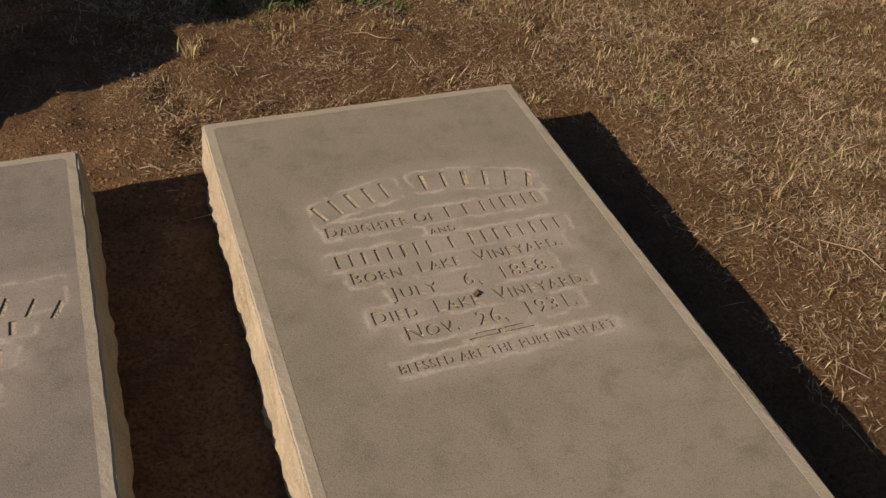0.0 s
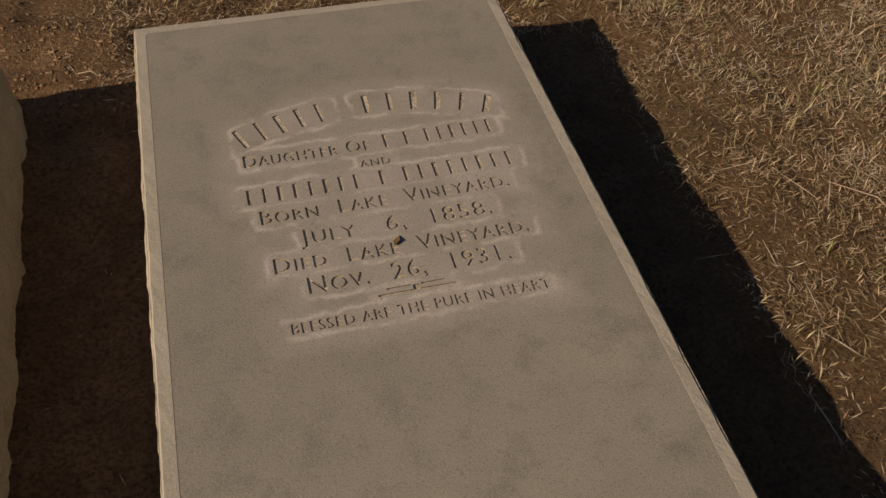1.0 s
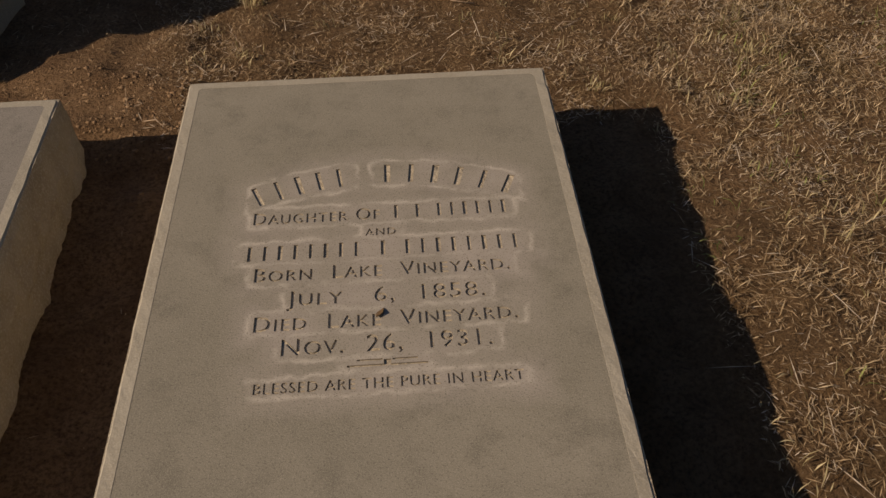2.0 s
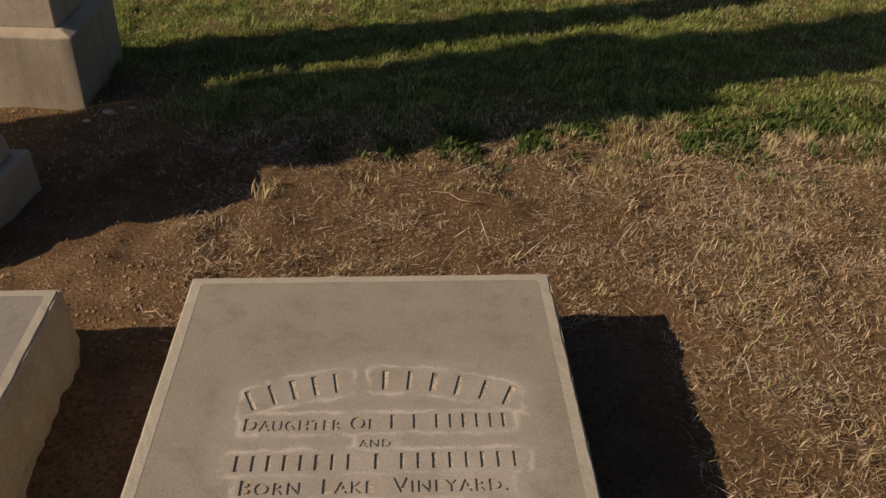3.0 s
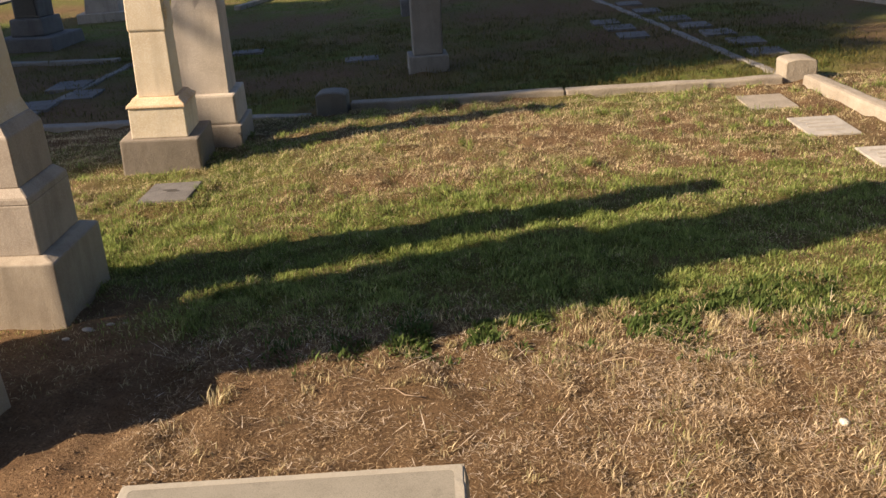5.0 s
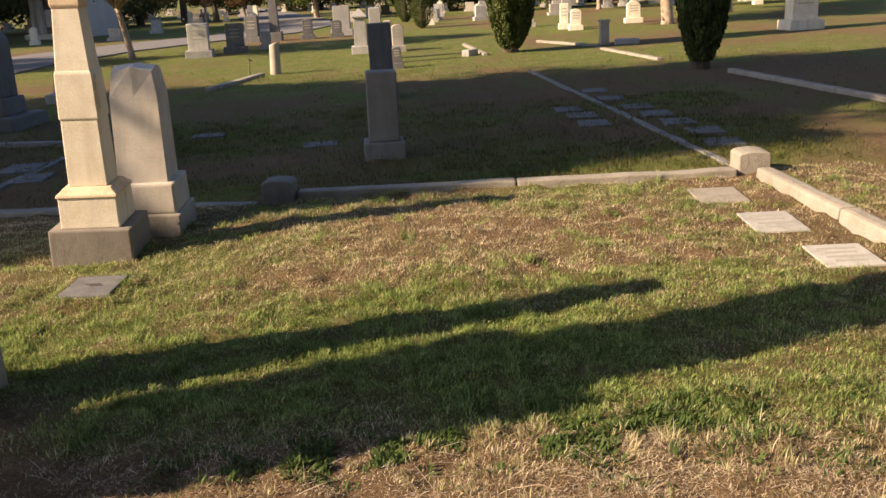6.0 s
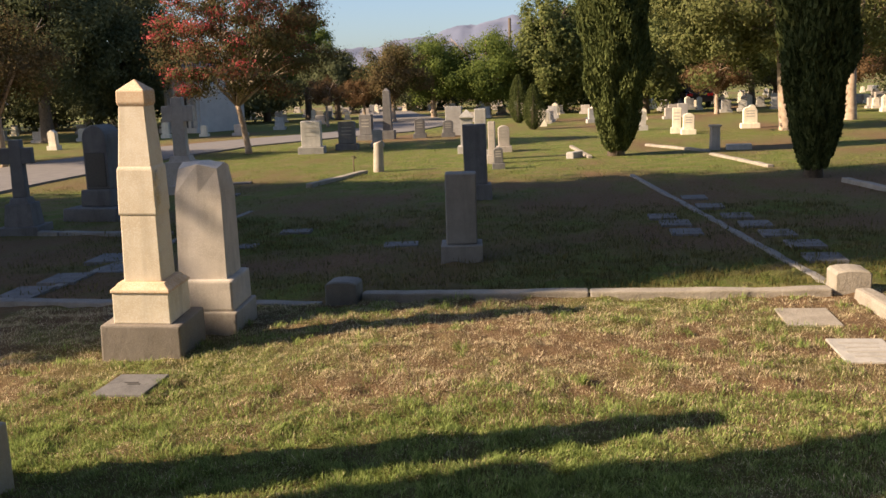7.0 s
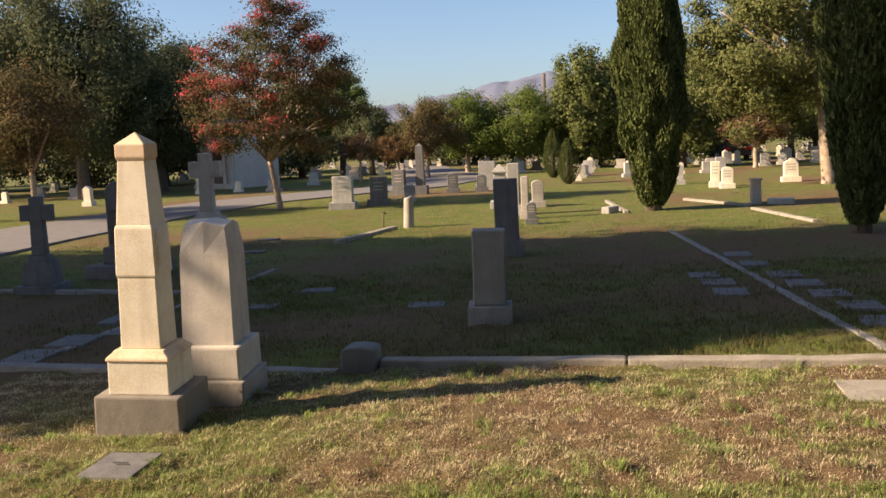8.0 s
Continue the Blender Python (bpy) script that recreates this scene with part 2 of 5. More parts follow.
def tube_into(bm, pts, radii, n=7):
    rows = []
    for i, p in enumerate(pts):
        p = Vector(p)
        d = (Vector(pts[min(i + 1, len(pts) - 1)]) - Vector(pts[max(i - 1, 0)])).normalized()
        u = d.orthogonal().normalized()
        v = d.cross(u)
        rows.append([bm.verts.new(p + radii[i] * (math.cos(2 * math.pi * k / n) * u + math.sin(2 * math.pi * k / n) * v)) for k in range(n)])
    for a, b in zip(rows, rows[1:]):
        best = min(range(n), key=lambda s: sum((a[k].co - b[(k + s) % n].co).length for k in range(n)))
        for k in range(n):
            f = bm.faces.new((a[k], a[(k + 1) % n], b[(k + 1 + best) % n], b[(k + best) % n]))
            f.smooth = True
    bm.faces.new(rows[0][::-1])
    bm.faces.new(rows[-1])


def soup(name, verts, faces, mat):
    """A mesh out of arrays: verts (n, 3), faces (m, k)."""
    me = bpy.data.meshes.new(name)
    k = faces.shape[1]
    me.vertices.add(len(verts))
    me.vertices.foreach_set("co", verts.astype(np.float32).ravel())
    me.loops.add(faces.size)
    me.loops.foreach_set("vertex_index", faces.astype(np.int32).ravel())
    me.polygons.add(len(faces))
    me.polygons.foreach_set("loop_start", np.arange(0, faces.size, k, dtype=np.int32))
    me.update(calc_edges=True)
    me.materials.append(mat)
    return new(name, me)


# ---- lie of the land ----
rng = np.random.default_rng(7)
LATTICE = np.random.default_rng(3).random((256, 256))


def wander(x, y, size, shift=0):
    """Smooth value noise, 0 to 1, of cells of that size."""
    u, v = np.asarray(x) / size + 37.3 * (shift + 1), np.asarray(y) / size + 11.9 * (shift + 1)
    i, j = np.floor(u).astype(int), np.floor(v).astype(int)
    f, g = u - i, v - j
    f, g = f * f * (3 - 2 * f), g * g * (3 - 2 * g)
    a, b = LATTICE[i % 256, j % 256], LATTICE[(i + 1) % 256, j % 256]
    c, d = LATTICE[i % 256, (j + 1) % 256], LATTICE[(i + 1) % 256, (j + 1) % 256]
    return (a * (1 - f) + b * f) * (1 - g) + (c * (1 - f) + d * f) * g


def rough_noise(x, y, size, shift=0):
    return 0.5 * wander(x, y, size, shift) + 0.3 * wander(x, y, size / 2.3, shift + 1) + 0.2 * wander(x, y, size / 5.1, shift + 2)


def bump_at(x, y, cx, cy, rx, ry):
    return np.exp(-((np.asarray(x) - cx) / rx) ** 2 - ((np.asarray(y) - cy) / ry) ** 2)


def step_up(v, a, b):
    t = np.clip((np.asarray(v) - a) / (b - a), 0, 1)
    return t * t * (3 - 2 * t)


def height(x, y):
    x, y = np.asarray(x, float), np.asarray(y, float)
    near = 1 - step_up(np.hypot(x - 1, y - 4), 8, 20)
    z = 0.02 * (rough_noise(x, y, 0.5) - 0.5) * near + 0.05 * (wander(x, y, 3.0, 4) - 0.5) * near
    z += 0.035 * bump_at(x, y, 0.1, 2.72, 0.35, 0.25) - 0.05 * (1 - step_up(x, -1.0, 0.6)) * step_up(y, 2.8, 4.2) * near
    z -= 0.03 * bump_at(x, y, 0.1, 1.4, 0.22, 1.1)
    z += near * ((0.034 + 0.006 * step_up(y, 4, 5.5)) * (wander(x, y, 0.14, 6) - 0.5) + 0.022 * (wander(x, y, 0.075, 7) - 0.5))
    z += 0.055 * bump_at(x, y, 0.1, 2.64, 0.34, 0.22) * (wander(x, y, 0.085, 8) - 0.4)
    for cx, cy in ((3.91, 7.56), (4.02, 6.69), (4.14, 5.83), (-0.55, 6.07)):
        inside = (1 - step_up(np.abs(x - cx), 0.2, 0.3)) * (1 - step_up(np.abs(y - cy), 0.26, 0.36))
        z = z * (1 - inside) + inside * 0.002
    return z - 0.01


def cover(x, y):
    """Shares of green grass and of dry straw on the bare soil."""
    x, y = np.asarray(x, float), np.asarray(y, float)
    n1, n2, n3 = rough_noise(x, y, 1.3, 10), rough_noise(x, y, 0.45, 20), rough_noise(x, y, 5.0, 30)
    edge = 3.85 + 0.12 * (n2 - 0.5) - 0.25 * step_up(x, 2.0, 3.2)
    lush = step_up(y, edge - 0.15, edge + 0.35) * (1 - step_up(y + 1.6 * (n2 - 0.5), 4.7, 6.1) * (0.8 + 0.5 * (n1 - 0.5))) * (1 - 0.45 * step_up(x + 2 * (n1 - 0.5), 2.4, 3.6))
    dull = 0.13 + 1.7 * (n1 - 0.47) + 0.9 * (n2 - 0.5)
    green = np.where(y < 5.9, lush * (0.75 + 0.6 * (n1 - 0.4)), dull)
    green = np.maximum(green, 0.9 * bump_at(x, y, -0.3, 6.6, 0.9, 0.8))
    green = np.maximum(green, 0.16 * step_up(n2, 0.52, 0.62) * step_up(x, 1.6, 2.6))
    green *= 1 - 0.9 * bump_at(x, y, 1.75, 6.9, 0.75, 0.3) * step_up(n2, 0.3, 0.5)
    green *= 1 - 0.85 * bump_at(x, y, 0.9, 6.0, 0.5, 0.25)
    green *= 1 - 0.9 * bump_at(x, y, 4.3, 7.0, 0.22, 2.0)
    far = step_up(y, 8.2, 8.6)
    green = np.where(far > 0, far * np.clip(0.25 + 2.6 * (n3 - 0.42) + 2.4 * (n1 - 0.47) + 0.6 * (n2 - 0.5) + 0.3 * step_up(y, 17, 22), 0, 1) + (1 - far) * green, green)
    green *= 1 - 0.95 * (1 - step_up(x, -0.4, 0.2)) * (1 - step_up(y, 4.3, 4.9))
    green = np.clip(green, 0, 1)
    dry = np.clip(0.85 + 0.7 * (n2 - 0.5), 0, 1) * (1 - 0.8 * bump_at(x, y, 0.02, 2.58, 0.26, 0.2)) * (1 - 0.85 * (1 - step_up(x, -0.15, 0.25)) * (1 - step_up(y, 4.6, 5.2)))
    # Straw thinned between the slabs, and in the slab's shadow to keep it dark.
    dry = dry * (1 - 0.96 * (x < 0.29) * (y < 2.42)) * (1 - 0.75 * (1 - step_up(x, 1.45, 1.65)) * (y < 2.5))
    dry *= 1 - 0.8 * bump_at(x, y, 1.72, 2.35, 0.18, 0.4) * step_up(n2, 0.45, 0.55)
    return green, np.clip(dry, 0, 1)


def ground_z(x, y):
    return float(height(x, y))


def graded(lo, hi, fine_lo, fine_hi, step, growth):
    v = list(np.arange(fine_lo, fine_hi + step / 2, step))
    s = step
    while v[-1] < hi:
        s *= growth
        v.append(v[-1] + s)
    s = step
    while v[0] > lo:
        s *= growth
        v.insert(0, v[0] - s)
    return np.array(v)


gx, gy = graded(-3500, 3500, -1.8, 4.8, 0.034, 1.14), graded(-900, 4200, 0.5, 8.5, 0.034, 1.11)
X, Y = np.meshgrid(gx, gy)
X, Y = X.ravel(), Y.ravel()
nx, ny = len(gx), len(gy)
idx = np.arange(nx * ny).reshape(ny, nx)
quads = np.stack([idx[:-1, :-1], idx[:-1, 1:], idx[1:, 1:], idx[1:, :-1]], -1).reshape(-1, 4)

m_ground, nt, b = nodes_of("cemetery_ground")
att = nt.nodes.new("ShaderNodeAttribute")
att.attribute_name = "cover"
sep = nt.nodes.new("ShaderNodeSeparateColor")
nt.links.new(att.outputs["Color"], sep.inputs["Color"])
soil = mixed(nt, noisy(nt, 7, 6, 0.7), (0.19, 0.118, 0.066), (0.33, 0.215, 0.123))
soil = mixed(nt, noisy(nt, 90, 4, 0.7, 0.45, 0.7), soil, (0.075, 0.048, 0.03))
thatch = mixed(nt, noisy(nt, 55, 5, 0.75, 0.35, 0.68), (0.06, 0.037, 0.021), (0.30, 0.20, 0.112))
thatch = mixed(nt, noisy(nt, 1.1, 4, 0.6, 0.4, 0.65), thatch, mixed(nt, noisy(nt, 120, 3, 0.7), (0.075, 0.044, 0.023), (0.24, 0.16, 0.086)))
sward = mixed(nt, noisy(nt, 60, 5, 0.75, 0.35, 0.68), (0.055, 0.078, 0.017), (0.21, 0.25, 0.055))
sward = mixed(nt, noisy(nt, 2.2, 4, 0.6, 0.45, 0.7), sward, (0.20, 0.16, 0.08))
col = mixed(nt, sep.outputs["Green"], soil, thatch)
col = mixed(nt, sep.outputs["Red"], col, sward)
nt.links.new(col, b.inputs["Base Color"])
b.inputs["Roughness"].default_value = 0.95
b.inputs["Specular IOR Level"].default_value = 0.15
bumped(nt, b, noisy(nt, 70, 6, 0.75, 0.2, 0.8), 0.9, 0.02)
ground = soup("ground", np.stack([X, Y, height(X, Y)], -1), quads, m_ground)
g_share, d_share = cover(X, Y)
layer = ground.data.color_attributes.new("cover", "FLOAT_COLOR", "POINT")
layer.data.foreach_set("color", np.stack([g_share, d_share, 0 * X, 0 * X + 1], -1).astype(np.float32).ravel())
ground.data.polygons.foreach_set("use_smooth", np.ones(len(quads), dtype=bool))
tagged(ground, "dry brown soil and patchy green cemetery lawn", "ground", kind="structure")

# road on the far side of the lawn, curving behind the stones
bm = bmesh.new()
mid = [(-9.0, -60), (-9.6, 0), (-10.4, 12), (-10.8, 20), (-10.6, 27), (-9.6, 32.5), (-7.4, 36.4), (-5.0, 39.5), (-4.2, 44.0), (-5.0, 52.0), (-8.0, 64), (-13, 90)]
left, right = [], []
for i, p in enumerate(mid):
    d = (Vector(mid[min(i + 1, len(mid) - 1)]) - Vector(mid[max(i - 1, 0)])).normalized()
    left.append(bm.verts.new((p[0] - d.y * 2.0, p[1] + d.x * 2.0, 0.035)))
    right.append(bm.verts.new((p[0] + d.y * 2.0, p[1] - d.x * 2.0, 0.035)))
for i in range(len(mid) - 1):
    bm.faces.new((right[i], right[i + 1], left[i + 1], left[i]))
ext = bmesh.ops.extrude_face_region(bm, geom=bm.faces[:])
for v in ext["geom"]:
    if isinstance(v, bmesh.types.BMVert):
        v.co.z -= 0.12
bmesh.ops.recalc_face_normals(bm, faces=bm.faces[:])
tagged(obj_of("road", bm, ASPHALT), "pale worn asphalt lane through the cemetery", "road", kind="structure")

# distant hills
hx = np.linspace(-2600, 2600, 261)
hr = np.linspace(0, 1, 14)
HX, HR = np.meshgrid(hx, hr)
crest = 85 + 140 * np.exp(-((HX + 20) / 430) ** 2) + 55 * np.exp(-((HX + 700) / 600) ** 2) + 60 * np.exp(-((HX - 900) / 500) ** 2) + 60 * (rough_noise(HX, HX * 0, 120, 5) - 0.5)
HZ = crest * np.sin(HR * math.pi / 2) * (0.9 + 0.2 * rough_noise(HX, HR * 900, 120, 8))
HY = 2700 + HR * 900 + 120 * (rough_noise(HX, HR * 900, 200, 9) - 0.5)
hi = np.arange(HX.size).reshape(HX.shape)
hq = np.stack([hi[:-1, :-1], hi[:-1, 1:], hi[1:, 1:], hi[1:, :-1]], -1).reshape(-1, 4)
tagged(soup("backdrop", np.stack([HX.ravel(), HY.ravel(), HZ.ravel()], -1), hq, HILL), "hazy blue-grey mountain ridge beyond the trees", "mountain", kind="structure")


# ---- kerbs, posts and flat markers ----
def kerb(label, a, b, width, top, mat=CONCRETE, round_top=False, piece=1.9):
    """A run of kerb stones from a to b; each stone is a part."""
    a, b = Vector(a), Vector(b)
    n = max(1, round((b - a).length / piece))
    d = (b - a) / n
    yaw = math.degrees(math.atan2(d.y, d.x))
    run = thing("kerb", pose(a.x, a.y, ground_z(a.x, a.y), 0, 0, yaw), label, "kerb", kind="structure")
    for i in range(n):
        bm = bmesh.new()
        ln = d.length
        frustum(bm, ln - 0.012, width, -0.12, ln - 0.016, width * (0.72 if round_top else 0.94), top, (i + 0.5) * ln, 0, 0.03 if round_top else 0.015)
        bmesh.ops.subdivide_edges(bm, edges=[e for e in bm.edges if e.calc_length() > 0.5], cuts=9, use_grid_fill=True)
        for v in bm.verts:
            v.co += 0.012 * Vector((0, noise.noise(v.co * 3 + Vector((i * 7, a.x, 0))), noise.noise(v.co * 2.5 + Vector((a.y, i * 5, 3)))))
        part("kerb_stone", bm, mat, run)
    return run


# The left and far kerbs have shade put into a darker stone colour.
kerb("weathered concrete kerb edging the grave plot", (-3.1, 8.68), (0.12, 8.36), 0.15, 0.06, SHADED_STONE)
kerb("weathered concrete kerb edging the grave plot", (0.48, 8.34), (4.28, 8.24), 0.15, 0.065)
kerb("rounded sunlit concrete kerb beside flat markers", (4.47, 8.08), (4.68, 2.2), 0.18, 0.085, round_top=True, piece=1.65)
kerb("narrow concrete kerb running away through the lawn", (4.38, 8.55), (3.72, 18.2), 0.09, 0.03, SHADED_STONE)
kerb("sunken concrete kerb along the shaded plot", (-2.85, 8.75), (-2.35, 18.0), 0.11, 0.03, SHADED_STONE)
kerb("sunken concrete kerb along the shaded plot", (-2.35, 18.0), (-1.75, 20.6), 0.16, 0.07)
kerb("low concrete kerb beside the shaded monuments", (-2.9, 12.6), (-8.0, 13.4), 0.14, 0.05, SHADED_STONE)
kerb("low concrete kerb in the dry lawn", (4.9, 26.2), (6.05, 23.5), 0.13, 0.06)
kerb("low concrete kerb in the dry lawn", (5.95, 22.6), (6.45, 19.2), 0.13, 0.05)
kerb("narrow concrete kerb beside the cypress", (6.95, 16.4), (7.6, 11.5), 0.14, 0.07)
kerb("low concrete kerb in the green lawn", (2.9, 26.5), (3.2, 22.6), 0.11, 0.06)

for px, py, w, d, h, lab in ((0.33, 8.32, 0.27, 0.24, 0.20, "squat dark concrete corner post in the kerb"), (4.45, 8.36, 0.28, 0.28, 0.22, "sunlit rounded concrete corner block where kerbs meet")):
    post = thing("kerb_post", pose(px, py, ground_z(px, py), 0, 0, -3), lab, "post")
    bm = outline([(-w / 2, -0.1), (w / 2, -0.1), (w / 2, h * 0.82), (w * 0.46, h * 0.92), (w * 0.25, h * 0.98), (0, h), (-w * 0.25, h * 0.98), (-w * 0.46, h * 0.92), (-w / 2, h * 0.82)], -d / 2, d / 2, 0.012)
    # The left post gets the stone with shade in its colour, the right one plain concrete.
    part("post_body", bm, SHADED_STONE if px < 1 else CONCRETE, post)


def bars(parent, rows, z, mat=INK, depth=0.0025, name="lettering"):
    """Worn writing as plain bars: rows of (x0, x1, y, height)."""
    for x0, x1, y, h in rows:
        part(name, block(x0, x1, y - h / 2, y + h / 2, z - 0.001, z + depth), mat, parent)


def flat_marker(x, y, w, d, yaw, mat, label, lines=3, rise=0.014, group="flat grave markers", ink=INK):
    spots = [ground_z(x + i * w / 2, y + j * d / 2) for i in (-1, 0, 1) for j in (-1, 0, 1)]
    mk = thing("flat_marker", pose(x, y, 0.5 * (max(spots) + ground_z(x, y)), 0.3, -0.3, yaw), label, "grave marker", group)
    part("plaque", frustum(bmesh.new(), w, d, -0.06, w * 0.985, d * 0.985, rise, bevel=0.006), mat, mk)
    if lines:
        bars(mk, [(-w * (0.34 - 0.06 * (i % 2)), w * (0.34 - 0.06 * (i % 2)), d * (0.28 - 0.56 * i / max(1, lines - 1)) if lines > 1 else 0, 0.03) for i in range(lines)], rise, ink)
    return mk


flat_marker(3.91, 7.56, 0.38, 0.50, -3, CONCRETE, "sunken pale concrete grave marker beside the kerb", 0)
flat_marker(4.02, 6.69, 0.36, 0.53, -3, FIELD_STONE, "pale flat grave marker with worn lettering", 4)
flat_marker(4.14, 5.83, 0.36, 0.45, -3, FIELD_STONE, "pale flat grave marker with worn lettering", 4)
small_mark = flat_marker(-0.55, 6.07, 0.33, 0.40, -2, DARK_GRANITE, "small grey flat marker before the obelisk", 0, 0.016)
bars(small_mark, [(-0.055, 0.035, 0.025, 0.018), (-0.02, 0.06, -0.005, 0.018)], 0.016, PANEL_DARK)
# Dark granite dims these markers, so their shade is partly in the colour.
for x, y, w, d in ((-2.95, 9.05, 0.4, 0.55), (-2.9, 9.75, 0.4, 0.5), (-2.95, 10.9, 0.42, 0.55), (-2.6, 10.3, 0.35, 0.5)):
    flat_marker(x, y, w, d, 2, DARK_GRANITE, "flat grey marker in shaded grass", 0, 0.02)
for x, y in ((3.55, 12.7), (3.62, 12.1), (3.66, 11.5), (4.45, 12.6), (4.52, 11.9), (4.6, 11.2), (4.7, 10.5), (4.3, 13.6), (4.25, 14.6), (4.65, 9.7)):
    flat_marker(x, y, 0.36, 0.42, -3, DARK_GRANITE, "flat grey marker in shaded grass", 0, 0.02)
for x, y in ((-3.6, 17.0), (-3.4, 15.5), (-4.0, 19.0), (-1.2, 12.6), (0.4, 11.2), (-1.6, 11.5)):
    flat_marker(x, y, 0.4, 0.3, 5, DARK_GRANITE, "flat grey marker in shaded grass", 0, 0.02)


# ---- the two ledger slabs ----
def text_mesh(body, width, cap, x, y):
    """Small-capital lettering as a solid, its left end and base line at x, y."""
    cu = bpy.data.curves.new("words", "FONT")
    cu.body = body
    cu.small_caps_scale = 0.8
    for ch, f in zip(body, cu.body_format):
        f.use_small_caps = ch.islower()
    cu.extrude = 0.5
    cu.offset = 0.008
    cu.resolution_u = 3
    cu.space_character = 1.12
    tmp = new("words", cu)
    dg = bpy.context.evaluated_depsgraph_get()
    me = bpy.data.meshes.new_from_object(tmp.evaluated_get(dg))
    bpy.data.objects.remove(tmp)
    bpy.data.curves.remove(cu)
    bm = bmesh.new()
    bm.from_mesh(me)
    bpy.data.meshes.remove(me)
    xs = [v.co.x for v in bm.verts]
    sx, sy = width / (max(xs) - min(xs)), cap / 0.73
    low = min(xs)
    for v in bm.verts:
        v.co = Vector((x + (v.co.x - low) * sx, y + v.co.y * sy, v.co.z))
    return bm


def bar_word(bm, x0, x1, y, cap, n, rise=None):
    """A name as plain upright bars, one for each letter; rise lifts them onto an arch."""
    pitch = (x1 - x0) / n
    for i in range(n):
        cx = x0 + (i + 0.5) * pitch
        w = pitch * (0.27, 0.22, 0.31)[i % 3]
        dy, tilt = rise(cx) if rise else (0.0, 0.0)
        m = Matrix.Translation((cx, y + dy, 0)) @ Matrix.Rotation(tilt, 4, "Z")
        bmesh.ops.create_cube(bm, size=1.0, matrix=m @ Matrix.Translation((0, cap / 2, 0)) @ Matrix.Diagonal((w, cap, 1.0, 1)))


def slab_material(name, base, stain, speck, rows):
    """Ground concrete-like stone with paler cleaned patches round the lines of writing."""
    m, nt, b = nodes_of(name)
    col = mixed(nt, noisy(nt, 3.0, 6, 0.65, 0.35, 0.68), base, stain)
    col = mixed(nt, noisy(nt, 11.0, 5, 0.7, 0.5, 0.72), col, tuple(v * 0.8 for v in stain))
    tc = nt.nodes.new("ShaderNodeTexCoord")
    sp = nt.nodes.new("ShaderNodeSeparateXYZ")
    wob = nt.nodes.new("ShaderNodeTexNoise")
    wob.inputs["Scale"].default_value, wob.inputs["Detail"].default_value = 22, 5
    nt.links.new(tc.outputs["Object"], wob.inputs["Vector"])
    add = nt.nodes.new("ShaderNodeVectorMath")
    add.operation = "MULTIPLY_ADD"
    nt.links.new(wob.outputs["Color"], add.inputs[0])
    add.inputs[1].default_value = (0.034, 0.034, 0)
    nt.links.new(tc.outputs["Object"], add.inputs[2])
    nt.links.new(add.outputs[0], sp.inputs[0])
    total = None
    for x0, x1, y0, y1, *bend in rows:
        fx = math_node(nt, "SUBTRACT", (x1 - x0) / 2, math_node(nt, "ABSOLUTE", math_node(nt, "SUBTRACT", sp.outputs[0], (x0 + x1) / 2 + 0.017)))
        level = sp.outputs[1]
        if bend:
            away = math_node(nt, "SUBTRACT", sp.outputs[0], 0.543)
            level = math_node(nt, "ADD", level, math_node(nt, "MULTIPLY", math_node(nt, "MULTIPLY", away, away), bend[0]))
        fy = math_node(nt, "SUBTRACT", (y1 - y0) / 2, math_node(nt, "ABSOLUTE", math_node(nt, "SUBTRACT", level, (y0 + y1) / 2 + 0.017)))
        inside = nt.nodes.new("ShaderNodeMath")
        inside.operation = "SMOOTH_MIN"
        nt.links.new(fx, inside.inputs[0])
        nt.links.new(fy, inside.inputs[1])
        inside.inputs[2].default_value = 0.03
        total = inside.outputs[0] if total is None else math_node(nt, "SMOOTH_MAX", total, inside.outputs[0], 0.012)
    if total is not None:
        soft = nt.nodes.new("ShaderNodeMapRange")
        soft.inputs["From Min"].default_value, soft.inputs["From Max"].default_value = -0.06, 0.01
        nt.links.new(total, soft.inputs["Value"])
        wash = math_node(nt, "MULTIPLY", soft.outputs[0], noisy(nt, 6, 4, 0.6, 0.25, 0.7))
        col = mixed(nt, math_node(nt, "MULTIPLY", wash, 0.75), col, (0.46, 0.42, 0.395))
        rim = nt.nodes.new("ShaderNodeMapRange")
        rim.inputs["From Min"].default_value, rim.inputs["From Max"].default_value = 0.009, 0.0
        nt.links.new(math_node(nt, "ABSOLUTE", total), rim.inputs["Value"])
        worn = math_node(nt, "MULTIPLY", rim.outputs[0], noisy(nt, 17, 3, 0.6, 0.4, 0.6))
        col = mixed(nt, math_node(nt, "MULTIPLY", worn, 0.62), col, (0.64, 0.60, 0.545))
    grain = noisy(nt, 420, 2, 0.5, 0.5, 0.66)
    col = mixed(nt, math_node(nt, "MULTIPLY", grain, 0.55), col, speck)
    dark = noisy(nt, 260, 2, 0.5, 0.56, 0.7)
    col = mixed(nt, math_node(nt, "MULTIPLY", dark, 0.6), col, tuple(v * 0.5 for v in stain))
    nt.links.new(col, b.inputs["Base Color"])
    b.inputs["Roughness"].default_value = 0.8
    b.inputs["Specular IOR Level"].default_value = 0.3
    h = math_node(nt, "ADD", noisy(nt, 230, 3, 0.6, 0.2, 0.8), math_node(nt, "MULTIPLY", noisy(nt, 14, 4, 0.6, 0.2, 0.8), 1.5))
    bumped(nt, b, h, 0.14, 0.003)
    return m


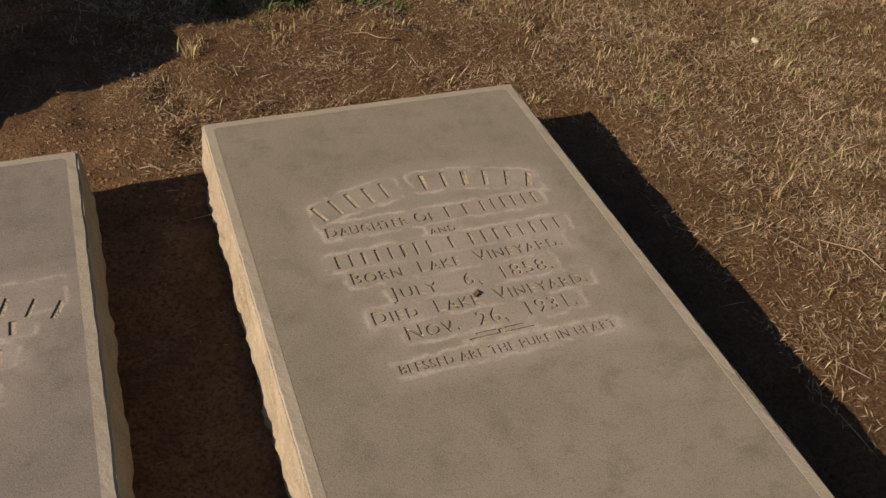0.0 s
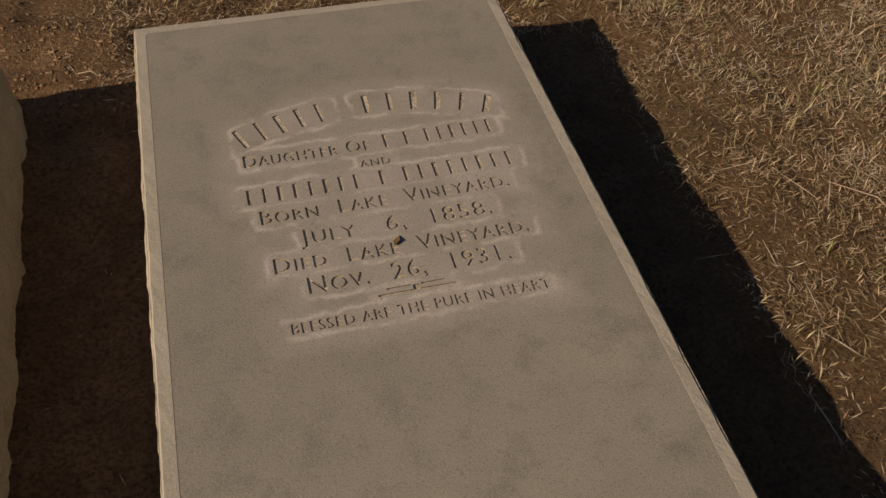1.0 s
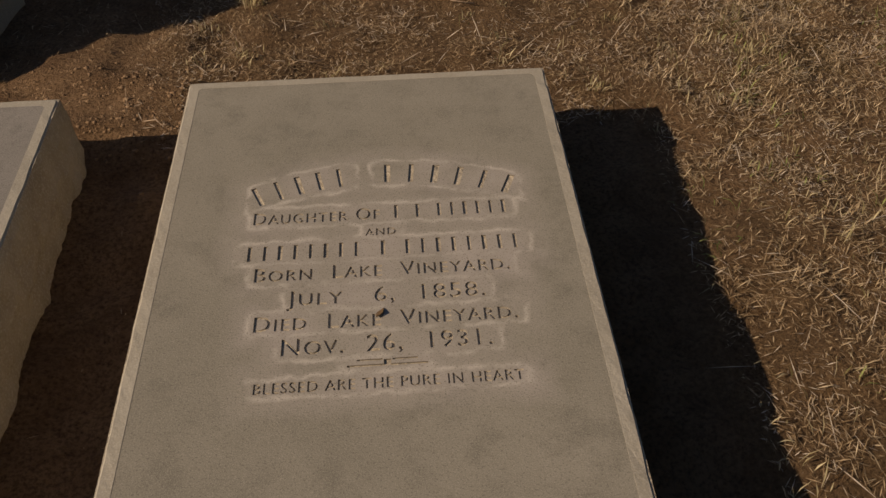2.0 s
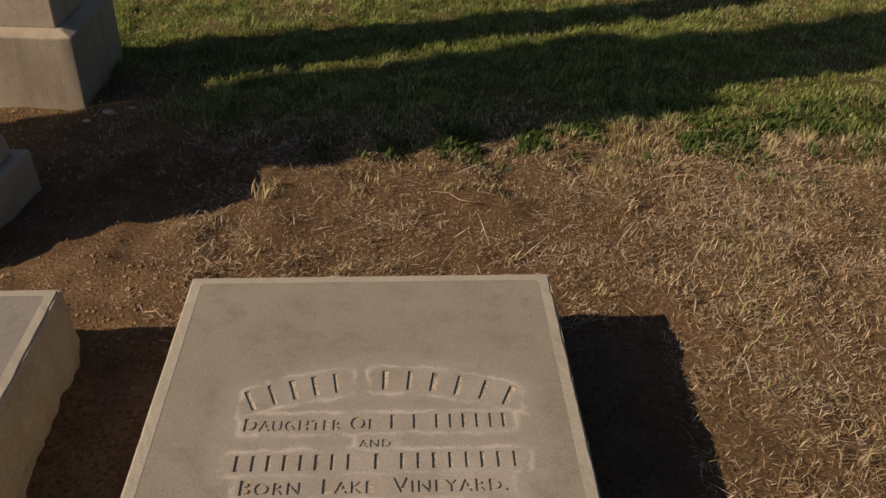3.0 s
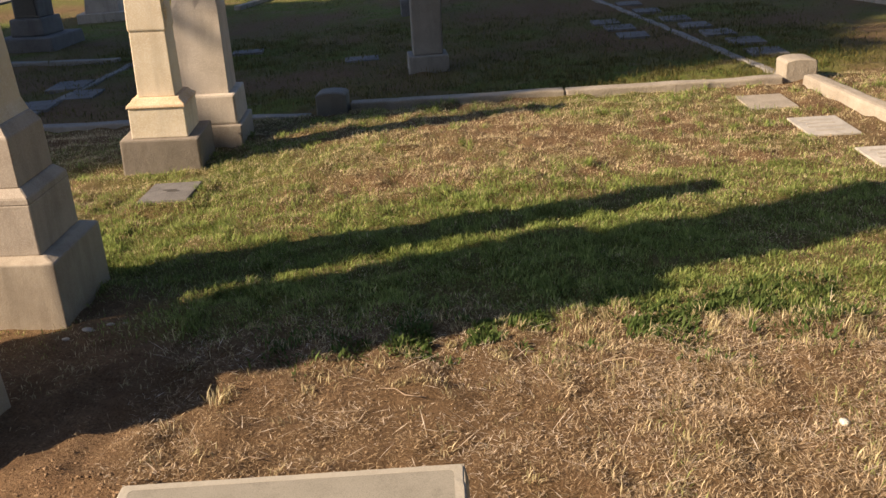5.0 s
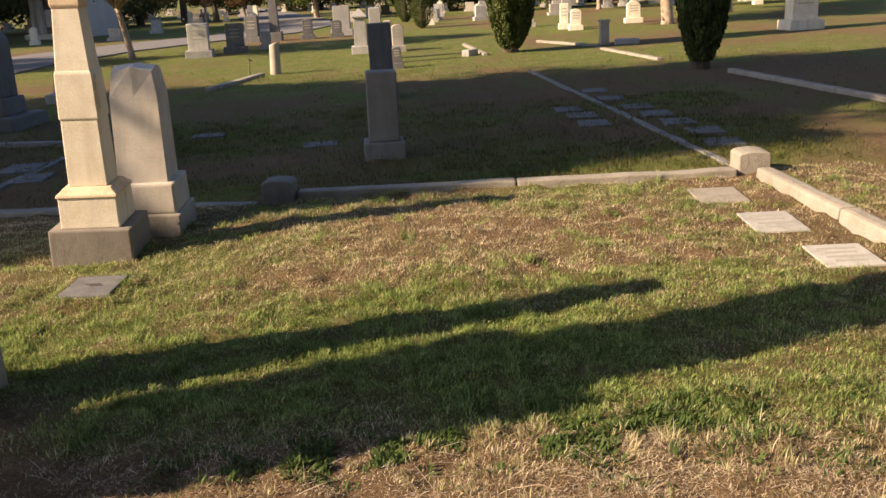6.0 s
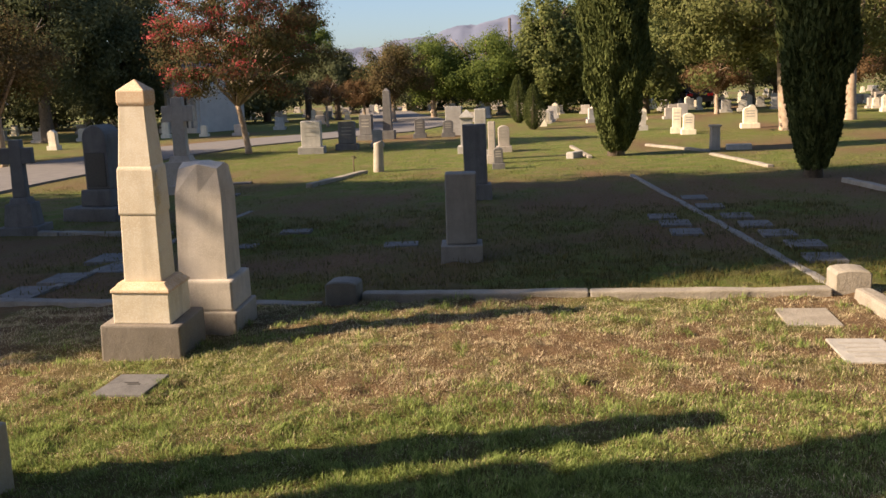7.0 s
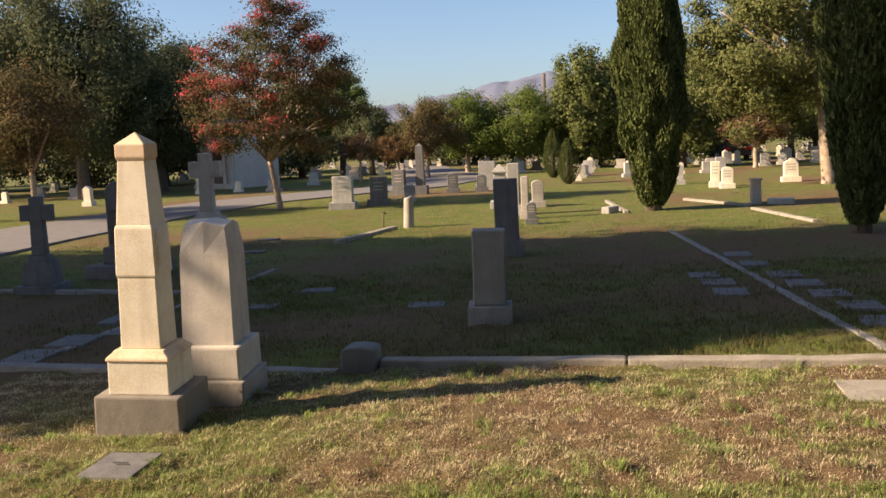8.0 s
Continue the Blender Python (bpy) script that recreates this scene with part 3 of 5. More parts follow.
SW, SL, TOP, EDGE = 0.978, 2.14, 0.205, 0.030


def rough_sides(seed):
    """The body of a ledger: rough split faces under a straight top edge."""
    bm = bmesh.new()
    nu, nv = 110, 12
    loops = []
    corner = [(0, 0), (SW, 0), (SW, -SL), (0, -SL)]
    ring_pts = []
    for i in range(4):
        a, c = Vector(corner[i]), Vector(corner[(i + 1) % 4])
        k = nu if i % 2 else nu // 2
        nrm = Vector((0, 1)), Vector((1, 0)), Vector((0, -1)), Vector((-1, 0))
        ring_pts += [(a.lerp(c, j / k), nrm[i]) for j in range(k)]
    for r in range(nv):
        f = r / (nv - 1)
        z = TOP - 0.004 - f * (TOP + 0.10)
        row = []
        for p, nrm in ring_pts:
            q = Vector((p.x, p.y, z)) * 9 + Vector((seed, 0, 0))
            chip = 0.5 + 0.6 * noise.noise(q * 0.9) + 0.6 * noise.noise(q * 2.7) + 0.35 * noise.noise(q * 6.1)
            out = (0.0 if r == 0 else 0.003 + 0.017 * min(1, f * 3.0) * chip)
            row.append(bm.verts.new((p.x + nrm.x * out, p.y + nrm.y * out, z + (0 if r in (0, nv - 1) else 0.006 * noise.noise(q * 2)))))
        loops.append(row)
    n = len(ring_pts)
    for a, c in zip(loops, loops[1:]):
        for k in range(n):
            bm.faces.new((a[k], c[k], c[(k + 1) % n], a[(k + 1) % n]))
    bm.faces.new(loops[0])
    bmesh.ops.recalc_face_normals(bm, faces=bm.faces[:])
    return bm


def margin_ring():
    """The flush border of a ledger's face, with worn outer arris and rounded corners inside."""
    bm = bmesh.new()

    def loop(inset, r, z):
        pts = []
        for cx, cy, a0 in ((SW - inset - r, -inset - r, 0), (inset + r, -inset - r, 90), (inset + r, -SL + inset + r, 180), (SW - inset - r, -SL + inset + r, 270)):
            pts += [(cx + r * math.cos(radians(a0 + 15 * k)), cy + r * math.sin(radians(a0 + 15 * k))) for k in range(7)]
        dense = []
        for p, q in zip(pts, pts[1:] + pts[:1]):
            k = max(1, int(math.dist(p, q) / 0.03))
            dense += [(p[0] + (q[0] - p[0]) * i / k, p[1] + (q[1] - p[1]) * i / k) for i in range(k)]
        return [Vector((px, py, z)) for px, py in dense]

    rows = [loop(0.0, 0.012, TOP - 0.02), loop(0.0, 0.012, TOP - 0.006), loop(0.005, 0.014, TOP), loop(EDGE, 0.016, TOP), loop(EDGE + 0.002, 0.016, TOP - 0.02)]
    n = min(len(row) for row in rows)
    rows = [[row[int(i * len(row) / n)] for i in range(n)] for row in rows]
    made = []
    for k, row in enumerate(rows):
        for v in row:
            if k < 3:
                wear = 0.0022 * noise.noise(v * 14) + 0.0012 * noise.noise(v * 45)
                v += Vector((wear, wear, -abs(wear) if k == 2 else 0))
        made.append([bm.verts.new(v) for v in row])
    for a, c in zip(made, made[1:]):
        for i in range(n):
            bm.faces.new((a[i], a[(i + 1) % n], c[(i + 1) % n], c[i]))
    bmesh.ops.recalc_face_normals(bm, faces=bm.faces[:])
    return bm


def ledger(x, y, yaw, label, panel_mat, cutters, seed):
    led = thing("ledger_stone", pose(x, y, 0, 0, 0, yaw), label, "gravestone", "ledger gravestones")
    part("stone_body", rough_sides(seed), ROCK_FACE, led, "rough split sandy stone sides")
    part("margin", margin_ring(), MARGIN, led, "paler tooled margin")
    panel = part("inscribed_panel", block(EDGE - 0.004, SW - EDGE + 0.004, -SL + EDGE - 0.004, -EDGE + 0.004, TOP - 0.022, TOP - 0.0006), panel_mat, led, "ground grey stone face with cut lettering")
    big = bmesh.new()
    for bmc in cutters:
        me = bpy.data.meshes.new("cut")
        bmc.to_mesh(me)
        bmc.free()
        big.from_mesh(me)
        bpy.data.meshes.remove(me)
    bmesh.ops.remove_doubles(big, verts=big.verts[:], dist=0.00005)
    for v in big.verts:
        v.co.z = TOP - 0.0075 if v.co.z < 0 else TOP + 0.004
    bmesh.ops.recalc_face_normals(big, faces=big.faces[:])
    cut_me = bpy.data.meshes.new("cut")
    big.to_mesh(cut_me)
    big.free()
    cut_me.materials.append(GRIME)
    cut = new("cut", cut_me)
    cut.matrix_basis = led.matrix_basis
    mod = panel.modifiers.new("cut", "BOOLEAN")
    mod.object, mod.operation, mod.solver, mod.material_mode = cut, "DIFFERENCE", "EXACT", "TRANSFER"
    mod.use_self, mod.use_hole_tolerant = True, True
    bpy.context.view_layer.update()
    done = bpy.data.meshes.new_from_object(panel.evaluated_get(bpy.context.evaluated_depsgraph_get()))
    panel.modifiers.clear()
    panel.data = done
    bpy.data.objects.remove(cut)
    return led


AX, AY = 0.279, 2.42
arch = lambda cx: (0.075 - 0.75 * (cx - 0.526) ** 2, -1.35 * (cx - 0.526))
first = bmesh.new()
bar_word(first, 0.215, 0.445, -0.545, 0.068, 5, arch)
bar_word(first, 0.505, 0.835, -0.545, 0.068, 6, arch)
second = bmesh.new()
for x0, x1, y, cap, n in ((0.535, 0.565, -0.60, 0.045, 1), (0.585, 0.615, -0.60, 0.045, 1), (0.635, 0.815, -0.60, 0.045, 6), (0.205, 0.475, -0.72, 0.046, 8), (0.50, 0.535, -0.72, 0.046, 1), (0.555, 0.83, -0.72, 0.046, 8)):
    bar_word(second, x0, x1, y, cap, n)
orn = bmesh.new()
for x0, x1, y, h in ((0.44, 0.60, -1.032, 0.005), (0.46, 0.51, -1.018, 0.004), (0.53, 0.58, -1.018, 0.004), (0.513, 0.527, -1.026, 0.016)):
    bmesh.ops.create_cube(orn, size=1.0, matrix=Matrix.Translation(((x0 + x1) / 2, y, 0)) @ Matrix.Diagonal((x1 - x0, h, 1, 1)))
cutters = [first, second, orn,
           text_mesh("Daughter Of", 0.29, 0.042, 0.222, -0.60), text_mesh("and", 0.07, 0.030, 0.478, -0.655),
           text_mesh("Born  Lake  Vineyard.", 0.555, 0.043, 0.238, -0.785), text_mesh("July   6,  1858.", 0.42, 0.045, 0.312, -0.86),
           text_mesh("Died  Lake  Vineyard.", 0.545, 0.043, 0.248, -0.928), text_mesh("Nov.  26,  1931.", 0.425, 0.046, 0.308, -0.995),
           text_mesh("BLESSED ARE THE PURE IN HEART", 0.525, 0.027, 0.26, -1.088)]
SLAB_A = slab_material("ground_slab_stone", (0.295, 0.277, 0.232), (0.235, 0.222, 0.182), (0.40, 0.378, 0.325),
                       [(0.20, 0.46, -0.485, -0.385, 0.75), (0.495, 0.85, -0.485, -0.385, 0.75), (0.21, 0.83, -0.615, -0.545), (0.47, 0.56, -0.665, -0.61), (0.19, 0.85, -0.735, -0.66), (0.225, 0.81, -0.80, -0.73),
                        (0.3, 0.75, -0.875, -0.80), (0.235, 0.81, -0.94, -0.875), (0.295, 0.75, -1.01, -0.94), (0.43, 0.61, -1.045, -1.01), (0.25, 0.80, -1.10, -1.05)])
ledger(AX, AY, 0.2, "sand-grey stone ledger slab with cut inscription and paler margin", SLAB_A, cutters, 0)
side = bmesh.new()
bar_word(side, 0.42, 0.945 - 0.03, -0.62, 0.06, 9, lambda cx: (0.04 - 0.55 * (cx - 0.5) ** 2, -1.0 * (cx - 0.5)))
bar_word(side, 0.5, 0.83, -0.69, 0.045, 6)
bar_word(side, 0.45, 0.80, -0.77, 0.042, 7)
bar_word(side, 0.45, 0.76, -0.88, 0.042, 6)
SLAB_B = slab_material("speckled_slab_stone", (0.27, 0.255, 0.235), (0.2, 0.19, 0.175), (0.38, 0.365, 0.34), [(0.3, 0.92, -0.63, -0.52), (0.45, 0.85, -0.70, -0.63), (0.42, 0.82, -0.78, -0.71), (0.42, 0.78, -0.89, -0.83)])
ledger(-0.065 - SW, 2.365, 0.6, "speckled grey stone ledger slab with worn inscription", SLAB_B, [side], 40)
leaf = tagged(obj_of("fallen_leaf", outline([(-0.016, 0), (0, -0.008), (0.018, 0.0), (0, 0.009)], -0.0008, 0.0008, 0), DRIED), "curled brown dead leaf on the ledger slab", "leaf")
leaf.matrix_basis = pose(AX + 0.51, AY - 0.895, TOP + 0.003, 62, 8, 60)


# ---- upright monuments ----
LEAN = (2.2, 1.6)


def panel_box(w, d, z0, z1, cx, cy, bev=0.004):
    return frustum(bmesh.new(), w, d, z0, w * 0.96, d, z1, cx, cy, bev)


def obelisk_ob2(x, y):
    ob = thing("obelisk_monument", pose(x, y, ground_z(x, y) - 0.03, LEAN[0], LEAN[1], 1.5), "leaning cream marble obelisk on a dark granite base", "obelisk", "marble obelisks")
    part("base", frustum(bmesh.new(), 0.585, 0.525, -0.08, 0.57, 0.515, 0.285, bevel=0.014), BROWN_GRANITE, ob, "dark rough granite base block")
    part("plinth", frustum(bmesh.new(), 0.41, 0.41, 0.285, 0.405, 0.405, 0.50, bevel=0.008), MARBLE, ob)
    part("moulding", rings([(0.425, 0.50), (0.42, 0.52), (0.36, 0.545), (0.33, 0.565)]), STAINED, ob, "orange-stained marble moulding")
    part("lower_shaft", rings([(0.268, 0.565), (0.254, 1.0), (0.25, 1.03)]), MARBLE, ob)
    part("raised_band", rings([(0.251, 1.012), (0.268, 1.03), (0.252, 1.325), (0.234, 1.347)]), MARBLE, ob)
    part("upper_shaft", rings([(0.232, 1.342), (0.18, 1.735), (0.178, 1.75)]), MARBLE, ob)
    part("cap", rings([(0.178, 1.735), (0.199, 1.762), (0.196, 1.84), (0, 1.915)]), STAINED, ob, "brown-stained pyramid cap")
    for z, r in ((1.275, 0.030), (1.235, 0.018), (1.16, 0.034), (1.115, 0.026), (1.07, 0.018)):
        bm = bmesh.new()
        bmesh.ops.create_icosphere(bm, subdivisions=2, radius=r, matrix=Matrix.Translation((0.133, -0.075 + 0.02 * math.sin(z * 40), z)) @ Matrix.Diagonal((0.55, 1.1, 1.5, 1)))
        part("carved_boss", bm, MARBLE, ob)
    part("carved_panel", panel_box(0.012, 0.15, 0.66, 0.95, 0.125, 0.0), MARBLE, ob)
    ob.scale = (1, 1, 1.03)
    return ob


obelisk_ob2(-0.80, 7.04)


def obelisk_ob1(x, y):
    ob = thing("obelisk_monument", pose(x, y, ground_z(x, y) - 0.03, 1.5, 1.0, -2.0), "tall stepped tan stone monument on a broad base", "obelisk", "marble obelisks")
    part("base", frustum(bmesh.new(), 0.69, 0.58, -0.1, 0.685, 0.575, 0.36, bevel=0.006), TAN_GRANITE, ob, "broad tan granite base")
    part("base_chamfer", rings([(0.685, 0.356), (0.68, 0.362), (0.57, 0.385)], 0.84), TAN_GRANITE, ob)
    part("plinth", frustum(bmesh.new(), 0.53, 0.46, 0.383, 0.525, 0.455, 0.63, bevel=0.008), OLD_STONE, ob)
    part("plinth_cap", rings([(0.525, 0.628), (0.52, 0.66), (0.44, 0.70)], 0.868), OLD_STONE, ob)
    part("die", rings([(0.43, 0.70), (0.42, 0.93), (0.40, 0.945), (0.36, 0.985)], 0.88), OLD_STONE, ob)
    part("shaft", rings([(0.34, 0.98), (0.30, 1.05), (0.285, 1.25), (0.205, 2.15), (0.2, 2.2)]), MARBLE, ob)
    part("cap", rings([(0.2, 2.19), (0.218, 2.23), (0.216, 2.29), (0, 2.38)]), MARBLE, ob)
    return ob


obelisk_ob1(-0.885, 4.44)


def stepped_base(x, y):
    ob = thing("pillar_monument", pose(x, y, ground_z(x, y) - 0.03, 0, 0, -6), "shaded low stepped stone monument on rough base", "monument")
    part("base", frustum(bmesh.new(), 0.57, 0.57, -0.1, 0.55, 0.55, 0.20, bevel=0.012), TAN_GRANITE, ob)
    part("plinth", rings([(0.46, 0.20), (0.45, 0.27), (0.40, 0.32), (0.36, 0.36)]), OLD_STONE, ob)
    part("block", rings([(0.34, 0.36), (0.32, 0.40), (0.35, 0.48), (0.31, 0.53)]), OLD_STONE, ob)
    part("cap", rings([(0.26, 0.53), (0.28, 0.56), (0.26, 0.62), (0.16, 0.67)]), OLD_STONE, ob)


stepped_base(-0.79, 3.11)
# Unseen pillar, added to cast the wide stepped shadow across the lawn.
tall = thing("pillar_monument", pose(-3.3, 2.84, -0.05, 0, 0, 17), "tall plain stone pillar added as unseen shadow caster", "monument")
part("base", tier(1.3, 1.3, -0.1, 0.5, bevel=0.02), TAN_GRANITE, tall)
part("die", rings([(0.87, 0.5), (0.87, 2.3)]), OLD_STONE, tall)
# The cornice is sized to widen the far end of that shadow.
part("cornice", rings([(0.87, 2.3), (0.95, 2.5), (0.96, 3.05), (0.7, 3.1)]), OLD_STONE, tall)
part("shaft", rings([(0.66, 3.1), (0.62, 5.2)]), OLD_STONE, tall)
part("cap", rings([(0.62, 5.2), (0.7, 5.3), (0.7, 5.45), (0, 5.9)]), OLD_STONE, tall)


def gabled_pillar(x, y):
    ob = thing("pillar_monument", pose(x, y, ground_z(x, y) - 0.03, 1.5, 1.5, 1.5), "shaded grey marble pillar with gabled chamfered top", "monument")
    part("base", frustum(bmesh.new(), 0.56, 0.56, -0.08, 0.555, 0.555, 0.23, bevel=0.014), OLD_STONE, ob, "rough tan stone base")
    part("plinth", frustum(bmesh.new(), 0.50, 0.50, 0.23, 0.485, 0.485, 0.47, bevel=0.02), GREY_MARBLE, ob)
    bm = bmesh.new()
    loops = []
    for corner, mid_w, z, rise in ((0.187, 0.187, 0.47, 0.0), (0.176, 0.176, 1.12, 0.0), (0.148, 0.163, 1.31, 0.035)):
        loops.append([bm.verts.new((sx * (corner if sx * sy else mid_w), sy * (corner if sx * sy else mid_w), z + (0 if sx * sy else rise)))
                      for sx, sy in ((-1, -1), (0, -1), (1, -1), (1, 0), (1, 1), (0, 1), (-1, 1), (-1, 0))])
    for a, c in zip(loops, loops[1:]):
        for k in range(8):
            bm.faces.new((a[k], a[(k + 1) % 8], c[(k + 1) % 8], c[k]))
    peak = bm.verts.new((0, 0, 1.36))
    for k in range(8):
        bm.faces.new((loops[-1][k], loops[-1][(k + 1) % 8], peak))
    bm.faces.new(loops[0][::-1])
    part("shaft", bm, GREY_MARBLE, ob)
    return ob


gabled_pillar(-0.60, 7.70)


def tablet(x, y, yaw, w, h, d, mat, label, base=True, crown="flat", name="headstone", group="headstones", panel=None, lines=True):
    ob = thing(name, pose(x, y, ground_z(x, y), random.uniform(-1.2, 1.2), random.uniform(-1.2, 1.2), yaw), label, "gravestone", group)
    z0 = -0.1
    if base:
        bh = 0.16 * h + 0.05
        part("base", frustum(bmesh.new(), w * 1.35, d * 1.7, -0.1, w * 1.33, d * 1.65, bh, bevel=0.012), mat, ob)
        z0 = bh
    if crown == "round":
        pts = [(-w / 2, z0), (w / 2, z0)] + [(w / 2 * math.cos(a), h - w * 0.3 + w * 0.3 * math.sin(a)) for a in np.linspace(0, math.pi, 11)]
    elif crown == "peak":
        pts = [(-w / 2, z0), (w / 2, z0), (w / 2, h - w * 0.35), (0, h), (-w / 2, h - w * 0.35)]
    elif crown == "slant":
        pts = [(-w / 2, z0), (w / 2, z0), (w * 0.47, h * 0.95), (w * 0.1, h), (-w * 0.48, h * 0.97)]
    else:
        pts = [(-w / 2, z0), (w / 2, z0), (w / 2, h), (-w / 2, h)]
    part("tablet", outline(pts, -d / 2, d / 2, 0.012), mat, ob)
    if panel:
        part("panel", block(-w * 0.36, w * 0.36, -d / 2 - 0.012, -d / 2 + 0.01, z0 + (h - z0) * 0.12, z0 + (h - z0) * 0.62, 0.003), panel, ob, "dark inset panel")
    elif lines:
        for k in range(3):
            zz = z0 + (h - z0) * (0.72 - 0.16 * k)
            part("lettering", block(-w * 0.3, w * 0.3, -d / 2 - 0.002, -d / 2 + 0.004, zz, zz + 0.03), INK, ob)
    return ob


def cross_stone(x, y, yaw, h, w, mat, label):
    ob = thing("cross_monument", pose(x, y, ground_z(x, y), 0, 0, yaw), label, "cross", "stone crosses")
    s = h * 0.12
    part("step", tier(w * 1.15, w * 1.15, -0.1, h * 0.09, bevel=0.012), mat, ob)
    part("step", tier(w * 0.82, w * 0.82, h * 0.09, h * 0.33, w * 0.7, w * 0.7, bevel=0.012), mat, ob)
    part("step", tier(w * 0.55, w * 0.55, h * 0.33, h * 0.39, w * 0.45, w * 0.45, bevel=0.01), mat, ob)
    part("shaft", frustum(bmesh.new(), s * 1.2, s, h * 0.39, s, s * 0.85, h, bevel=0.015), mat, ob)
    zc = h * 0.83
    part("arm", block(-h * 0.165, -s / 2, -s * 0.42, s * 0.42, zc - s * 0.7, zc + s * 0.7, 0.015), mat, ob)
    part("arm", block(s / 2, h * 0.165, -s * 0.42, s * 0.42, zc - s * 0.7, zc + s * 0.7, 0.015), mat, ob)
    return ob


cross_stone(-5.25, 13.1, 8, 1.32, 0.5, DARK_GRANITE, "shaded rough stone cross on a stepped base")
cross_stone(-4.72, 17.8, 5, 1.78, 0.75, OLD_STONE, "tall grey stone cross on a stepped pedestal")


def panel_headstone(x, y, yaw):
    """A thick round-shouldered stone on two rough steps, with a dark tablet let into its face."""
    ob = thing("headstone", pose(x, y, ground_z(x, y), 0, 0, yaw), "shaded granite headstone with rounded top and dark panel", "gravestone")
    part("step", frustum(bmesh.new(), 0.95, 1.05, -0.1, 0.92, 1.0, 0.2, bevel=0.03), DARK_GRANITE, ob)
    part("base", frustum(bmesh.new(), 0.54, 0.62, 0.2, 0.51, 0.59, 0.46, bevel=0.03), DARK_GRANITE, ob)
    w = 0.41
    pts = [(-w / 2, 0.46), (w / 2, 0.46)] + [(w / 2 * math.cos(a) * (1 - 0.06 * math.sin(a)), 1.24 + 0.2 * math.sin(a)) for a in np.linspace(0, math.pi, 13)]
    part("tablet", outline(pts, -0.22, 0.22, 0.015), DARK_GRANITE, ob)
    part("panel", block(-0.165, 0.165, -0.232, -0.21, 0.5, 1.02, 0.003), PANEL_DARK, ob, "dark inset panel")


def house_stone(x, y, yaw, w, h):
    """A small square monument with a hipped cap like a roof."""
    ob = thing("headstone", pose(x, y, ground_z(x, y), 0, 0, yaw), "pale stone monument with a hipped roof cap", "gravestone", "headstones")
    part("base", frustum(bmesh.new(), w * 1.5, w * 1.5, -0.1, w * 1.48, w * 1.48, 0.2, bevel=0.015), FIELD_STONE, ob)
    part("die", frustum(bmesh.new(), w, w, 0.2, w * 0.9, w * 0.9, h * 0.8, bevel=0.01), FIELD_STONE, ob)
    part("cap", rings([(w * 0.9, h * 0.79), (w * 1.15, h * 0.81), (w * 1.15, h * 0.84), (w * 0.12, h)]), FIELD_STONE, ob)


panel_headstone(-4.72, 14.6, -7)
house_stone(0.12, 25.6, 3, 0.34, 1.15)
tablet(1.18, 10.25, 4, 0.32, 0.93, 0.24, SHADED_STONE, "small shaded pillar headstone on a square base", group="", lines=False)
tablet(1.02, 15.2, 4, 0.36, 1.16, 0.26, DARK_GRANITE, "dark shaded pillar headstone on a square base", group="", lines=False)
for x, y, w, h, d, m, cr in ((0.62, 23.2, 0.28, 1.22, 0.26, FIELD_STONE, "flat"), (0.95, 22.0, 0.16, 0.95, 0.16, OLD_STONE, "flat"), (1.1, 25.6, 0.3, 0.7, 0.24, OLD_STONE, "round"), (1.15, 20.6, 0.2, 0.45, 0.2, DARK_GRANITE, "round"),
                             (-4.55, 27.4, 0.56, 0.94, 0.36, FIELD_STONE, "flat"), (-3.75, 28.6, 0.5, 0.85, 0.3, DARK_GRANITE, "flat"), (-3.0, 29.6, 0.3, 0.55, 0.22, OLD_STONE, "slant"), (-4.1, 33.8, 0.45, 0.9, 0.3, DARK_GRANITE, "flat"), (-2.2, 34.0, 0.36, 0.7, 0.24, DARK_GRANITE, "round"), (-1.2, 34.2, 0.36, 0.6, 0.24, DARK_GRANITE, "round"),
                             (-1.1, 35.5, 0.6, 1.05, 0.5, FIELD_STONE, "flat"), (5.6, 34.3, 0.4, 0.7, 0.24, FIELD_STONE, "round"), (6.5, 31.8, 0.28, 0.82, 0.24, MARBLE, "flat"), (6.75, 31.0, 0.34, 0.66, 0.24, MARBLE, "round"), (9.2, 33.5, 0.46, 0.72, 0.26, MARBLE, "round"), (12.0, 25.9, 0.72, 1.3, 0.45, MARBLE, "round")):
    tablet(x, y, random.uniform(-6, 6), w, h, d, m, {"flat": "square-topped stone headstone on a plain base", "round": "round-topped stone headstone on a plain base", "slant": "pale broken headstone leaning in grass"}[cr], crown=cr)

# short pillar with a low block beside it, in the dry lawn
bird = thing("short_pillar", pose(6.3, 24.1, 0, 0, 0, 5), "short square stone pillar with flat cap", "monument")
part("pillar", tier(0.22, 0.22, -0.1, 0.55, 0.2, 0.2, 0.01), OLD_STONE, bird)
part("cap", tier(0.26, 0.26, 0.55, 0.6, bevel=0.01), OLD_STONE, bird)
low = thing("low_block", pose(6.85, 24.0, 0, 0, 0, -8), "low pale stone block in the lawn", "gravestone")
part("block", tier(0.6, 0.28, -0.1, 0.12, bevel=0.02), FIELD_STONE, low)
low = thing("low_block", pose(2.85, 22.9, 0, 0, 0, 60), "low pale stone block in the lawn", "gravestone")
part("block", tier(0.5, 0.2, -0.1, 0.14, bevel=0.03), FIELD_STONE, low)

